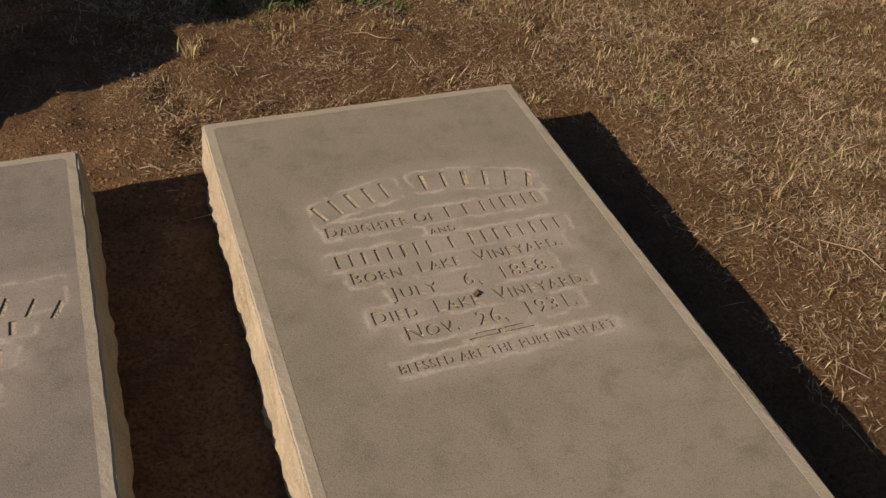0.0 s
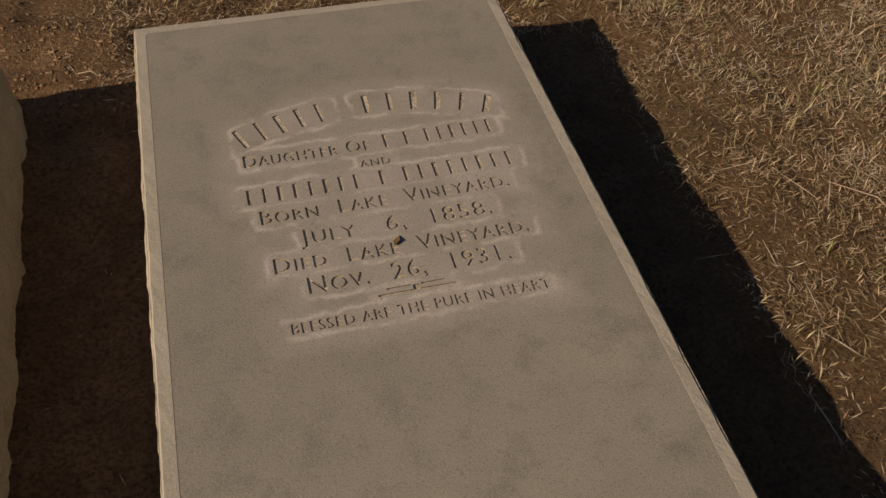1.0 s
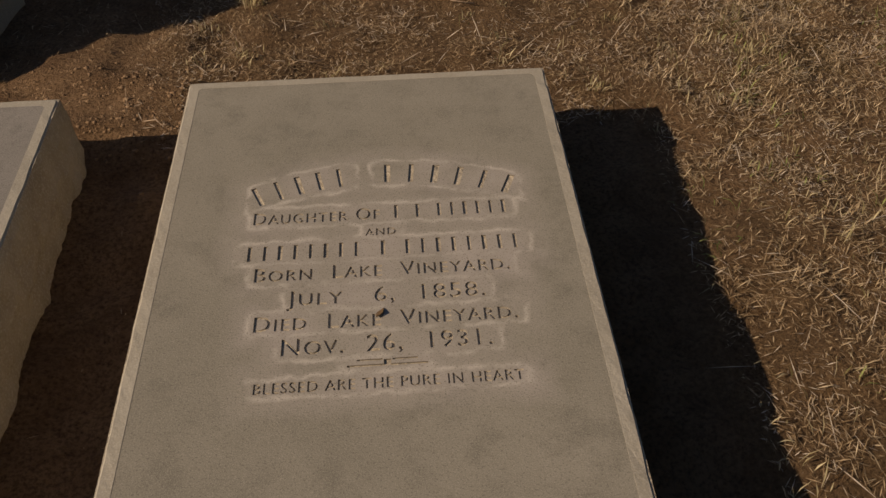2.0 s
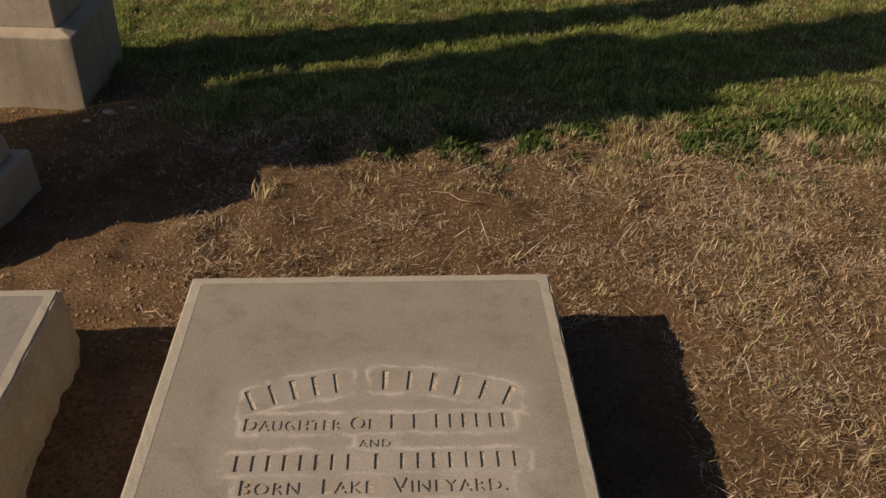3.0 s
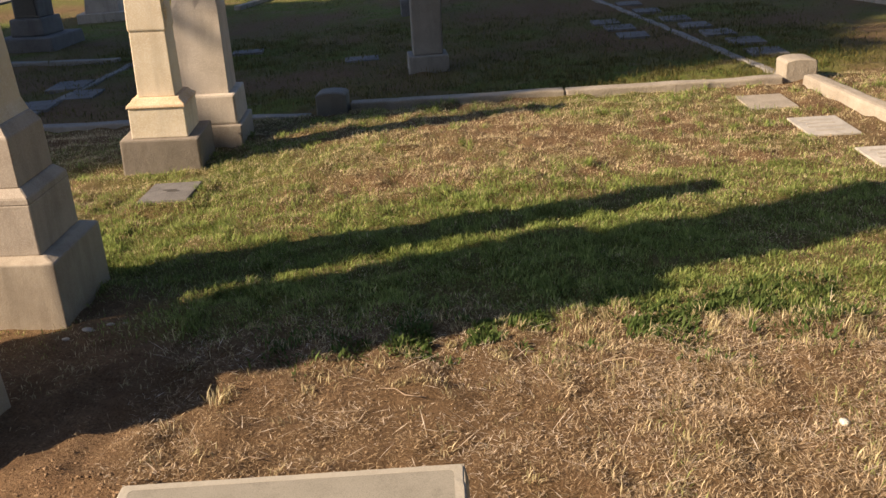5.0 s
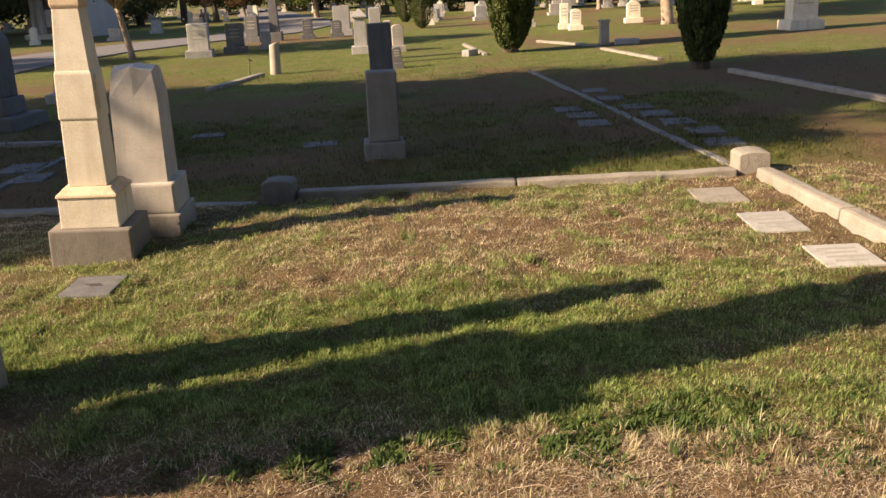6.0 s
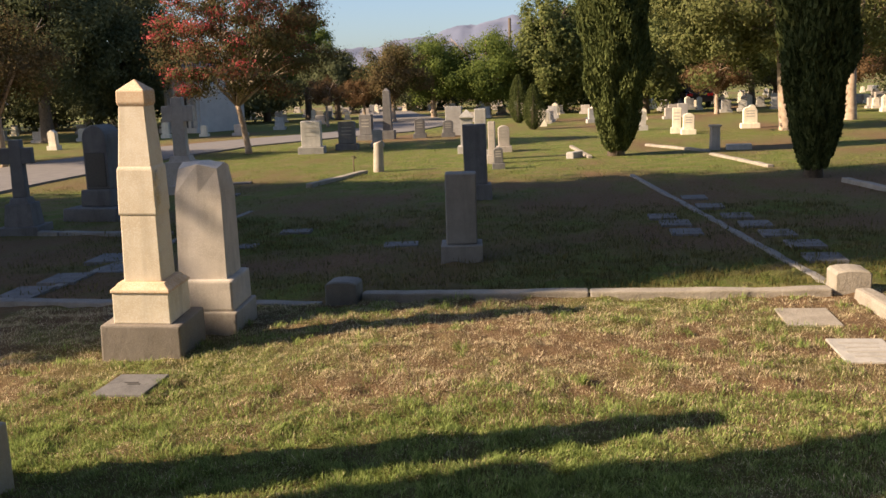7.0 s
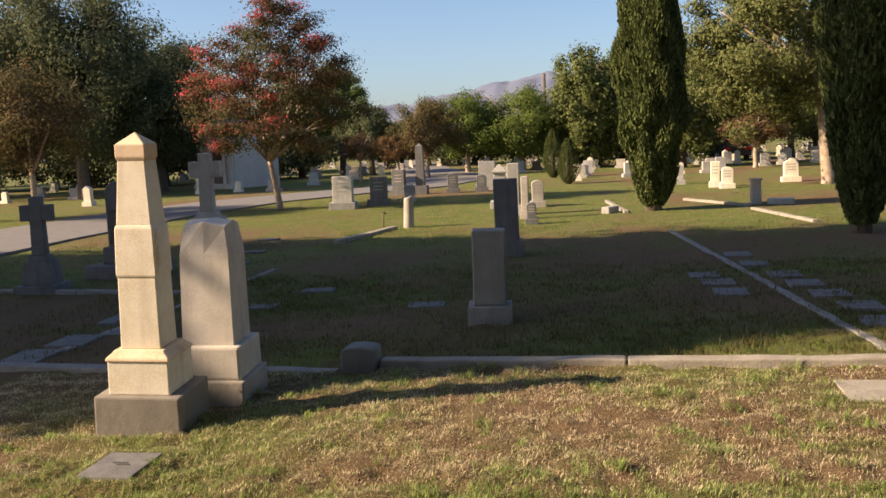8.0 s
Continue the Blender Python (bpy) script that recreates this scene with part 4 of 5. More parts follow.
# broken column and water pipe
col_th = thing("broken_column", pose(-1.48, 20.8, -0.02, 1, 2, 0), "short broken tan stone column stump", "monument")
bm = lathe([(0.115, -0.1), (0.12, 0.0), (0.112, 0.3), (0.106, 0.6), (0.108, 0.63), (0.1, 0.66)], 14)
for v in bm.verts:
    if v.co.z > 0.58:
        v.co.z += 0.35 * v.co.x
part("shaft", bm, TAN_GRANITE, col_th)
pipe = thing("water_tap", pose(-2.05, 20.9, 0, 0, 0, 30), "small rusty standpipe tap in the lawn", "tap")
bm = bmesh.new()
tube_into(bm, [(0, 0, -0.1), (0, 0, 0.26), (0.02, 0, 0.29), (0.07, 0, 0.29)], [0.016, 0.016, 0.016, 0.014])
part("pipe", bm, RUST, pipe)
bm = bmesh.new()
tube_into(bm, [(-0.04, 0, 0.32), (0.04, 0, 0.32)], [0.01, 0.01])
part("valve_handle", bm, RUST, pipe)

far_ob = thing("obelisk_monument", pose(-3.35, 34.0, 0, 0, 0, 0), "slim grey stone obelisk among far headstones", "obelisk")
part("base", tier(0.5, 0.5, -0.1, 0.3), DARK_GRANITE, far_ob)
part("shaft", rings([(0.32, 0.3), (0.24, 1.7), (0, 1.8)]), DARK_GRANITE, far_ob)

# fields of far headstones in rows
models = []
for w, h, d, cr, m in ((0.42, 0.58, 0.18, "round", FIELD_STONE), (0.45, 0.62, 0.22, "flat", FIELD_STONE), (0.3, 0.75, 0.22, "peak", MARBLE), (0.3, 0.5, 0.16, "round", MARBLE), (0.5, 0.5, 0.22, "flat", OLD_STONE)):
    models.append(tablet(0, 0, 0, w, h, d, m, {"round": "weathered round-topped headstone in a far row", "flat": "weathered square headstone in a far row", "peak": "pale peaked headstone in a far row"}[cr], crown=cr, group="far headstones", lines=False))
spots = []
for r in range(9):
    for k in range(34):
        x = -30 + k * 1.9 + random.uniform(-0.6, 0.6) + r * 0.4
        y = 42 + r * 5.5 + random.uniform(-0.8, 0.8) + 0.12 * x
        if random.random() < 0.22 or (-22 < x < -11 and 43 < y < 55):
            continue
        spots.append((x, y))
for k in range(60):
    spots.append((4.5 + random.uniform(0, 24), 42.5 + random.uniform(0, 14)))
spots += [(2.2 + 0.15 * k, 40 + 2.2 * k) for k in range(10)] + [(-16, 34), (-17.5, 36), (-14, 38)]
spots = [s for s in spots if abs(s[1] - (39.0 + 0.12 * s[0])) > 2.2 or s[0] > 0]
spots = [s for s in spots if not (-9.5 < s[0] < -1.8 and s[1] < 66)]
for i, (x, y) in enumerate(spots):
    src = models[i % 5] if x > 2 or i % 3 else models[4]
    m = pose(x, y, ground_z(x, y), random.uniform(-2, 2), random.uniform(-2, 2), random.uniform(-10, 10))
    if i < 5:
        models[i].matrix_basis = m
    else:
        copy_thing(src, m)

# mausoleum behind the crape myrtle
mz = thing("mausoleum", pose(-14.9, 47.4, 0, 0, 0, -30), "pale plastered mausoleum with pilasters and low roof", "building")
part("wall", block(-1.75, 1.75, -1.6, 1.6, -0.2, 2.9, 0.03), PLASTER, mz)
part("step", block(-2.0, 2.0, -2.1, -1.6, -0.2, 0.25, 0.02), PLASTER, mz)
part("cornice", block(-1.9, 1.9, -1.75, 1.75, 2.9, 3.1, 0.04), PLASTER, mz)
part("roof", frustum(bmesh.new(), 3.7, 3.4, 3.1, 1.8, 1.0, 3.7), ROOF, mz)
mz_door = part("door", block(-0.45, 0.45, -1.66, -1.55, 0.25, 2.0), PANEL_DARK, mz)
part("door_handle", block(0.3, 0.34, -1.71, -1.655, 1.0, 1.2, 0.005), RUST, mz_door, "rusty door handle")
for px in (-1.5, -0.8, 0.8, 1.5):
    part("pilaster", block(px - 0.14, px + 0.14, -1.76, -1.58, 0.25, 2.88, 0.02), PLASTER, mz)

mz.scale = (0.74, 0.9, 0.95)

# parked car, mostly behind the stones
car = thing("car", pose(11.3, 60.0, 0.0, 0, 0, 100), "dark parked car with red tail lights", "car")
part("body", outline([(-2.1, 0.3), (2.1, 0.3), (2.15, 0.65), (1.3, 0.85), (-1.6, 0.95), (-2.15, 0.85)], -0.85, 0.85, 0.05), CAR_PAINT, car)
part("cabin", outline([(-1.6, 0.92), (1.1, 0.85), (0.5, 1.38), (-1.1, 1.42)], -0.72, 0.72, 0.05), GLASS, car)
for wx in (-1.3, 1.3):
    for wy in (-0.8, 0.8):
        bm = lathe([(0.2, -0.1), (0.31, -0.08), (0.31, 0.08), (0.2, 0.1)], 14)
        bmesh.ops.rotate(bm, verts=bm.verts[:], matrix=Matrix.Rotation(radians(90), 3, "X"))
        bmesh.ops.translate(bm, verts=bm.verts[:], vec=(wx, wy, 0.3))
        wheel = part("wheel", bm, RUBBER, car)
        bm = lathe([(0.05, -0.105), (0.18, -0.102), (0.18, 0.102), (0.05, 0.105)], 14)
        bmesh.ops.rotate(bm, verts=bm.verts[:], matrix=Matrix.Rotation(radians(90), 3, "X"))
        bmesh.ops.translate(bm, verts=bm.verts[:], vec=(wx, wy, 0.3))
        part("rim", bm, ROOF, wheel, "grey wheel rim")
for wy in (-0.62, 0.62):
    part("tail_light", block(-2.18, -2.1, wy - 0.16, wy + 0.16, 0.66, 0.82, 0.01), RED_LENS, car)

pole = thing("utility_pole", pose(-0.14, 81.3, 0, 0, 0, 0), "dark wooden utility pole above the trees", "pole")
bm = bmesh.new()
tube_into(bm, [(0, 0, -0.3), (0, 0, 7.3)], [0.17, 0.12], 8)
part("post", bm, BARK, pole)


# ---- trees ----
def leaf_cloud(centres, spread, count, size, droop=0.0, heart=None):
    """count small leaves round every centre, facing out of their clump; returns verts, faces."""
    c = np.repeat(np.asarray(centres, float), count, axis=0)
    n = len(c)
    off = rng.normal(0, 1, (n, 3))
    out = off / np.linalg.norm(off, axis=1, keepdims=True)
    off = off * np.asarray(spread)
    off[:, 2] -= droop * np.abs(rng.normal(0, 1, n))
    p = c + off
    if heart is not None:
        away = p - np.asarray(heart)
        out = out + 0.7 * away / np.linalg.norm(away, axis=1, keepdims=True)
    out = out + rng.normal(0, 0.45, (n, 3)) + np.array([0, 0, 0.35])
    out /= np.linalg.norm(out, axis=1, keepdims=True)
    a = rng.normal(0, 1, (n, 3))
    a[:, 2] -= droop * 1.6
    a = np.cross(np.cross(out, a), out)
    a /= np.linalg.norm(a, axis=1, keepdims=True)
    bvec = np.cross(out, a)
    s = size * rng.uniform(0.6, 1.4, (n, 1))
    tri = np.stack([p - a * s * 0.6 - bvec * s * 0.5, p - a * s * 0.6 + bvec * s * 0.5, p + a * s], 1)
    return tri.reshape(-1, 3), np.arange(n * 3).reshape(n, 3)


def tree(name, x, y, trunk_h, trunk_r, crown_z, crown_r, crown_h, clumps, leaves, leaf_size, mat, bark, label, category="tree", droop=0.0, lean=(0, 0), limbs=7, hollow=0.45, clump_r=0.11, fine=1.3):
    """A tapered trunk, limbs that reach into the crown, and clumps of leaves with gaps between them."""
    ob = thing(name, pose(x, y, ground_z(x, y)), label, category, "trees round the lawn")
    top = Vector((lean[0], lean[1], crown_z))
    bm = bmesh.new()
    fork = Vector((lean[0] * 0.12, lean[1] * 0.12, trunk_h))
    tube_into(bm, [(0, 0, -0.2), (0.02, 0, 0.1), fork * 0.5, fork], [trunk_r * 1.35, trunk_r * 1.05, trunk_r * 0.85, trunk_r * 0.7], 9)
    part("trunk", bm, bark, ob)
    for k in range(limbs):
        bm = bmesh.new()
        a = 2 * math.pi * (k + random.uniform(-0.3, 0.3)) / limbs
        f = random.uniform(0.45, 0.85)
        end = top + Vector((math.cos(a) * crown_r * f, math.sin(a) * crown_r * f, crown_h * random.uniform(-0.2, 0.42)))
        bend = fork.lerp(end, 0.5) + Vector((0, 0, 0.12 * crown_h * random.uniform(-0.2, 1)))
        tube_into(bm, [fork * 0.93, fork.lerp(bend, 0.5), bend, end], [trunk_r * 0.55, trunk_r * 0.42, trunk_r * 0.28, trunk_r * 0.08], 6)
        for _ in range(3):
            s = bend.lerp(end, random.uniform(0, 0.6))
            e = s + Vector((random.uniform(-1, 1) * crown_r * 0.4, random.uniform(-1, 1) * crown_r * 0.4, random.uniform(0.0, 0.3) * crown_h))
            tube_into(bm, [s, s.lerp(e, 0.55) + Vector((0, 0, 0.05 * crown_h)), e], [trunk_r * 0.2, trunk_r * 0.12, trunk_r * 0.04], 5)
        part("limb", bm, bark, ob)
    d = rng.normal(0, 1, (clumps, 3))
    d /= np.linalg.norm(d, axis=1, keepdims=True)
    r = rng.uniform(hollow, 1.0, (clumps, 1)) * (0.8 + 0.35 * rng.random((clumps, 1)))
    cen = d * r * np.array([crown_r, crown_r, crown_h / 2]) + np.array([top.x, top.y, top.z])
    v, f = leaf_cloud(cen, (crown_r * clump_r, crown_r * clump_r, crown_r * clump_r * 0.8), int(leaves * fine), leaf_size * (0.72 if fine > 1 else 1.0), droop, top)
    crown = soup("crown", v, f, mat)
    crown.parent = ob
    return ob


def cypress(x, y, h, r, label, leaves=26000, low=0.02):
    """A dense column of upright sprays on a short trunk."""
    ob = thing("cypress_tree", pose(x, y, ground_z(x, y)), label, "tree", "cypress trees")
    bm = bmesh.new()
    tube_into(bm, [(0, 0, -0.2), (0.0, 0, 0.4), (0.02, 0, h * 0.6), (0, 0, h * 0.93)], [r * 0.28, r * 0.2, r * 0.1, 0.02], 8)
    part("trunk", bm, BARK, ob)
    t = rng.random(leaves) ** 0.9
    a = rng.uniform(0, 2 * math.pi, leaves)
    z = h * (low + (1 - low) * t)
    shape = np.minimum(1.0, np.clip((t + 0.02) / 0.3, 0, 1) ** 0.46) * np.clip(1.04 - np.clip(t - 0.35, 0, 1) ** 1.6 * 1.7, 0.03, 1)
    lobes = 0.86 + 0.16 * np.sin(a * 5 + 2.0 * np.sin(z * 1.7)) * np.sin(z * 2.3 + a * 2) + 0.14 * (wander(a * 3, z * 2.2, 1.0, 3) - 0.5)
    rad = r * shape * lobes * (1.05 - 0.42 * rng.random(leaves) ** 1.6)
    p = np.stack([rad * np.cos(a), rad * np.sin(a), z], -1)
    up = np.stack([np.cos(a) * 0.3, np.sin(a) * 0.3, np.ones(leaves)], -1) + rng.normal(0, 0.28, (leaves, 3))
    up /= np.linalg.norm(up, axis=1, keepdims=True)
    bv = np.cross(up, rng.normal(0, 1, (leaves, 3)))
    bv /= np.linalg.norm(bv, axis=1, keepdims=True)
    s = rng.uniform(0.035, 0.10, (leaves, 1)) * min(1.0, h / 5)
    tri = np.stack([p - up * s * 0.7 - bv * s * 0.35, p - up * s * 0.7 + bv * s * 0.35, p + up * s], 1).reshape(-1, 3)
    crown = soup("crown", tri, np.arange(leaves * 3).reshape(-1, 3), LEAF_CYPRESS)
    crown.parent = ob
    return ob


cypress(3.84, 23.2, 7.6, 0.84, "tall narrow dark green cypress column", 72000)
cypress(6.70, 17.3, 8.5, 0.70, "tall dense shadowed cypress column", 70000)
cypress(1.85, 37.5, 1.75, 0.46, "small dark clipped cypress shrub", 16000)
cypress(1.15, 44.0, 2.2, 0.5, "small dark clipped cypress shrub", 16000)



def crape_myrtle(x, y):
    """Several pale stems fanning up into flat tiers of bronze leaves, tipped with red blossom."""
    ob = thing("crape_myrtle_tree", pose(x, y, ground_z(x, y)), "crape myrtle tree with red blossom and bronze leaves", "tree", "trees round the lawn")
    bm = bmesh.new()
    tube_into(bm, [(0.05, 0, -0.2), (0.03, 0, 0.2), (-0.06, 0, 0.8), (-0.2, 0.02, 1.45)], [0.13, 0.1, 0.085, 0.075], 9)
    part("trunk", bm, PALE_BARK, ob)
    tiers = ((5.9, 0.45, 5), (5.4, 1.0, 9), (4.85, 1.6, 14), (4.25, 2.1, 19), (3.65, 2.4, 21), (3.05, 2.45, 21), (2.5, 2.2, 17), (2.05, 1.6, 9))
    centres, tips = [], []
    for z, r, n in tiers:
        for k in range(n):
            a = 2 * math.pi * (k + random.uniform(-0.35, 0.35)) / n
            q = r * random.uniform(0.45, 1.08)
            c = Vector((q * math.cos(a) + 0.12 * (z - 3), q * math.sin(a), z + random.uniform(-0.25, 0.25)))
            centres.append(c)
            if q > 0.6 * r and (c.x < 1.0 or z > 4.6) and random.random() < 0.5:
                tips.append(c + Vector((0.16 * math.cos(a), 0.16 * math.sin(a), 0.08)))
    fork = Vector((-0.2, 0.02, 1.42))
    for k in range(18):
        bm = bmesh.new()
        end = centres[5 + k * 5]
        knee = fork.lerp(end, 0.42) + Vector((0, 0, 0.28))
        tube_into(bm, [fork, fork.lerp(knee, 0.55), knee, end], [0.05, 0.042, 0.03, 0.009], 6)
        for c in centres[k * 6 + 1:k * 6 + 4]:
            if (c - knee).length < 2.0:
                tube_into(bm, [knee, knee.lerp(c, 0.5) + Vector((0, 0, 0.1)), c], [0.02, 0.014, 0.006], 5)
        part("limb", bm, PALE_BARK, ob)
    v, f = leaf_cloud([tuple(c) for c in centres], (0.27, 0.27, 0.12), 420, 0.047, 0.0, (0, 0, 3.2))
    soup("crown", v, f, LEAF_CRAPE).parent = ob
    v, f = leaf_cloud([tuple(c) for c in tips], (0.17, 0.17, 0.10), 130, 0.045)
    soup("blossom", v, f, RED_BLOSSOM).parent = ob


crape_myrtle(-6.75, 28.2)
tree("brown_leaved_tree", -13.0, 25.6, 1.5, 0.10, 2.95, 2.0, 3.0, 110, 190, 0.07, LEAF_BROWN, PALE_BARK, "bronze-brown small tree beside the lane")
tree("brown_leaved_tree", -16.6, 26.4, 1.6, 0.12, 3.5, 2.4, 3.6, 100, 180, 0.08, LEAF_BROWN, PALE_BARK, "bronze-brown small tree beside the lane")
for x, y, z, r, h in ((-19.6, 40.2, 5.8, 4.0, 8.4), (-24.2, 40.5, 5.8, 4.2, 8.4), (-18.6, 46.0, 4.6, 3.4, 6.6), (-29.0, 47.0, 6.5, 4.8, 9.5), (-34.0, 43.0, 6.5, 4.8, 9.5)):
    tree("broadleaf_tree", x, y, 2.6, 0.3, z, r, h, 170, 210, 0.13, LEAF_DARK, BARK, "big dark green shade tree with dense crown", limbs=9)
tree("broadleaf_tree", -13.0, 61.5, 2.2, 0.25, 4.9, 2.0, 5.2, 90, 180, 0.12, LEAF_GREEN, BARK, "tall green tree behind the crape myrtle")
tree("broadleaf_tree", -15.4, 60.0, 2.2, 0.25, 4.2, 2.4, 4.6, 90, 180, 0.12, LEAF_GREEN, BARK, "tall green tree behind the crape myrtle")
tree("broadleaf_tree", -10.3, 58.0, 1.5, 0.2, 2.8, 2.0, 3.2, 90, 180, 0.11, LEAF_DARK, BARK, "rounded dark green tree")
tree("russet_tree", -8.75, 48.1, 1.1, 0.08, 1.7, 1.2, 1.5, 45, 150, 0.06, LEAF_RUSSET, PALE_BARK, "small russet tree among far headstones")
tree("russet_tree", -7.6, 52.5, 1.1, 0.08, 1.7, 1.3, 1.6, 45, 150, 0.06, LEAF_RUSSET, PALE_BARK, "small russet tree among far headstones")
tree("autumn_tree", -5.7, 50.8, 1.2, 0.12, 2.7, 1.9, 3.2, 110, 170, 0.08, LEAF_BROWN, PALE_BARK, "small yellow-brown autumn tree")
tree("broadleaf_tree", -4.1, 56.0, 1.4, 0.18, 2.9, 2.3, 4.0, 120, 180, 0.1, LEAF_GREEN, PALE_BARK, "green tree with pale forked trunk")
tree("broadleaf_tree", -0.9, 56.3, 1.4, 0.2, 3.0, 2.7, 4.6, 140, 190, 0.1, LEAF_GREEN, PALE_BARK, "green tree with pale forked trunk", droop=0.3)
tree("weeping_tree", 2.8, 56.4, 1.5, 0.25, 3.7, 2.3, 7.2, 150, 190, 0.16, LEAF_OLIVE, BARK, "weeping grey-green tree at the lawn's end", droop=0.5)
tree("weeping_tree", 7.65, 51.0, 1.5, 0.25, 3.7, 2.3, 6.2, 150, 190, 0.16, LEAF_OLIVE, BARK, "weeping grey-green tree at the lawn's end", droop=0.5)
tree("weeping_tree", 5.2, 58.5, 1.5, 0.25, 3.6, 2.6, 6.6, 150, 190, 0.16, LEAF_GREEN, BARK, "weeping grey-green tree at the lawn's end", droop=0.5)
tree("weeping_tree", 10.8, 60.7, 1.5, 0.25, 3.4, 2.8, 6.0, 150, 190, 0.16, LEAF_OLIVE, BARK, "weeping grey-green tree at the lawn's end", droop=0.5)
tree("pine_tree", 9.85, 31.5, 2.9, 0.2, 4.6, 2.9, 5.6, 170, 240, 0.095, LEAF_PINE, PALE_BARK, "olive pine with pale bare trunk", lean=(-1.6, 0.0), limbs=11, clump_r=0.085)
tree("pine_tree", 13.6, 37.0, 2.3, 0.22, 4.6, 3.2, 5.2, 120, 230, 0.1, LEAF_PINE, PALE_BARK, "olive pine with pale bare trunk", limbs=9)
tree("russet_tree", 10.6, 47.0, 1.0, 0.12, 1.9, 1.6, 1.8, 60, 160, 0.08, LEAF_RUSSET, PALE_BARK, "russet small tree behind white headstones")
tree("russet_tree", 15.5, 44.0, 1.2, 0.14, 2.4, 2.0, 2.4, 70, 160, 0.08, LEAF_RUSSET, PALE_BARK, "russet small tree behind white headstones")
for x, y in ((14.0, 55.0), (17.5, 50.0), (21.0, 47.0), (19.0, 62.0), (25.0, 55.0)):
    tree("broadleaf_tree", x, y, 1.6, 0.22, 4.0, 3.0, 5.4, 120, 180, 0.12, LEAF_OLIVE if x < 18 else LEAF_DARK, BARK, "olive green tree at the lawn's end")
for x, y, z in ((-22, 54, 2.2), (-28, 56, 2.2), (-34, 54, 2.4), (-17, 58, 2.0), (-24, 66, 3.2), (-19, 74, 2.4), (-12, 78, 2.2), (-7, 76, 2.0), (-2, 78, 2.0), (3, 76, 2.0), (8, 74, 2.6), (14, 72, 3.2), (20, 74, 3.2), (-31, 62, 4.0), (-38, 56, 4.5), (-44, 64, 4.5), (27, 66, 3.2), (33, 60, 3.4)):
    tree("broadleaf_tree", x, y, 0.8, 0.25, z, 4.0, z * 1.6, 80, 150, 0.16, LEAF_DARK, BARK, "distant dark green tree", limbs=5, fine=1.0)
# Unseen trees added right of and behind the camera to block skylight.
for x, y in ((11.5, 3.0), (11.0, -4.5), (13.5, 9.5), (6, -11), (-2, -12.5), (-10, -15)):
    tree("broadleaf_tree", x, y, 2.0, 0.4, 7.2, 5.6, 12.5, 130, 120, 0.36, LEAF_DARK, BARK, "big dark green tree added out of view to cut skylight", limbs=6, fine=1.0)
# shade trees beyond the lane, whose shadows lie over the plot
for x, y, z, r, h in ((-13.8, 7.45, 7.0, 3.6, 6.8), (-13.6, 5.6, 6.9, 2.1, 4.8), (-14.0, 5.6, 9.5, 2.2, 5.2), (-16.5, 7.2, 8.6, 3.4, 6.0), (-15.0, 10.8, 7.6, 3.9, 8.0), (-19.5, 9.4, 9.0, 4.2, 8.0), (-12.6, 12.8, 5.6, 3.0, 5.5), (-14.2, 8.6, 11.6, 3.8, 6.5), (-12.4, 9.0, 12.6, 3.8, 6.5)):
    tree("broadleaf_tree", x, y, 3.2, 0.35, z, r, h, 105, 115, 0.24, LEAF_DARK, BARK, "big dark green shade tree beside the lane", limbs=6, fine=1.0)


# ---- grass and straw ----
def blades(name, xs, ys, length, width, lie, mat, label, category):
    """Bent tapering blades. lie: 0 stands upright, 1 lies flat."""
    n = len(xs)
    base = np.stack([xs, ys, height(xs, ys) - 0.004], -1)
    a = 14 * wander(xs, ys, 0.16, 70) + rng.normal(0, 1.1 if lie < 0.7 else 2.0, n)
    ln = length * rng.uniform(0.4, 1.6, n) * (0.6 + 0.8 * wander(xs, ys, 0.12, 71))
    tilt = np.clip(lie + rng.normal(0, 0.22 if lie < 0.7 else 0.13, n), 0, 1) * math.pi / 2 * 0.97
    fwd = np.stack([np.cos(a), np.sin(a), 0 * a], -1)
    side_v = np.stack([-np.sin(a), np.cos(a), 0 * a], -1)
    t1 = tilt * (0.7 + 0.28 * (lie > 0.7))
    d1 = fwd * np.sin(t1)[:, None] + np.array([0, 0, 1]) * np.cos(t1)[:, None]
    t2 = np.clip(tilt * (1.25 if lie < 0.7 else 1.02) + (0.15 if lie < 0.7 else 0.0), 0, 1.75)
    d2 = fwd * np.sin(t2)[:, None] + np.array([0, 0, 1]) * np.cos(t2)[:, None]
    w = (width * rng.uniform(0.6, 1.4, n))[:, None] * side_v / 2
    lift = np.array([0, 0, 1]) * (0.012 * lie * rng.random(n))[:, None]
    base = base + lift
    mid_p = base + d1 * (ln * 0.5)[:, None]
    tip = mid_p + d2 * (ln * 0.5)[:, None]
    tip[:, 2] = np.maximum(tip[:, 2], base[:, 2] + 0.001)
    verts = np.stack([base, mid_p + w, mid_p - w, tip], 1).reshape(-1, 3)
    o = (np.arange(n) * 4)[:, None]
    faces = np.concatenate([o + np.array([[0, 1, 2]]), o + np.array([[2, 1, 3]])], 0)
    return tagged(soup(name, verts, faces, mat), label, category, kind="stuff")


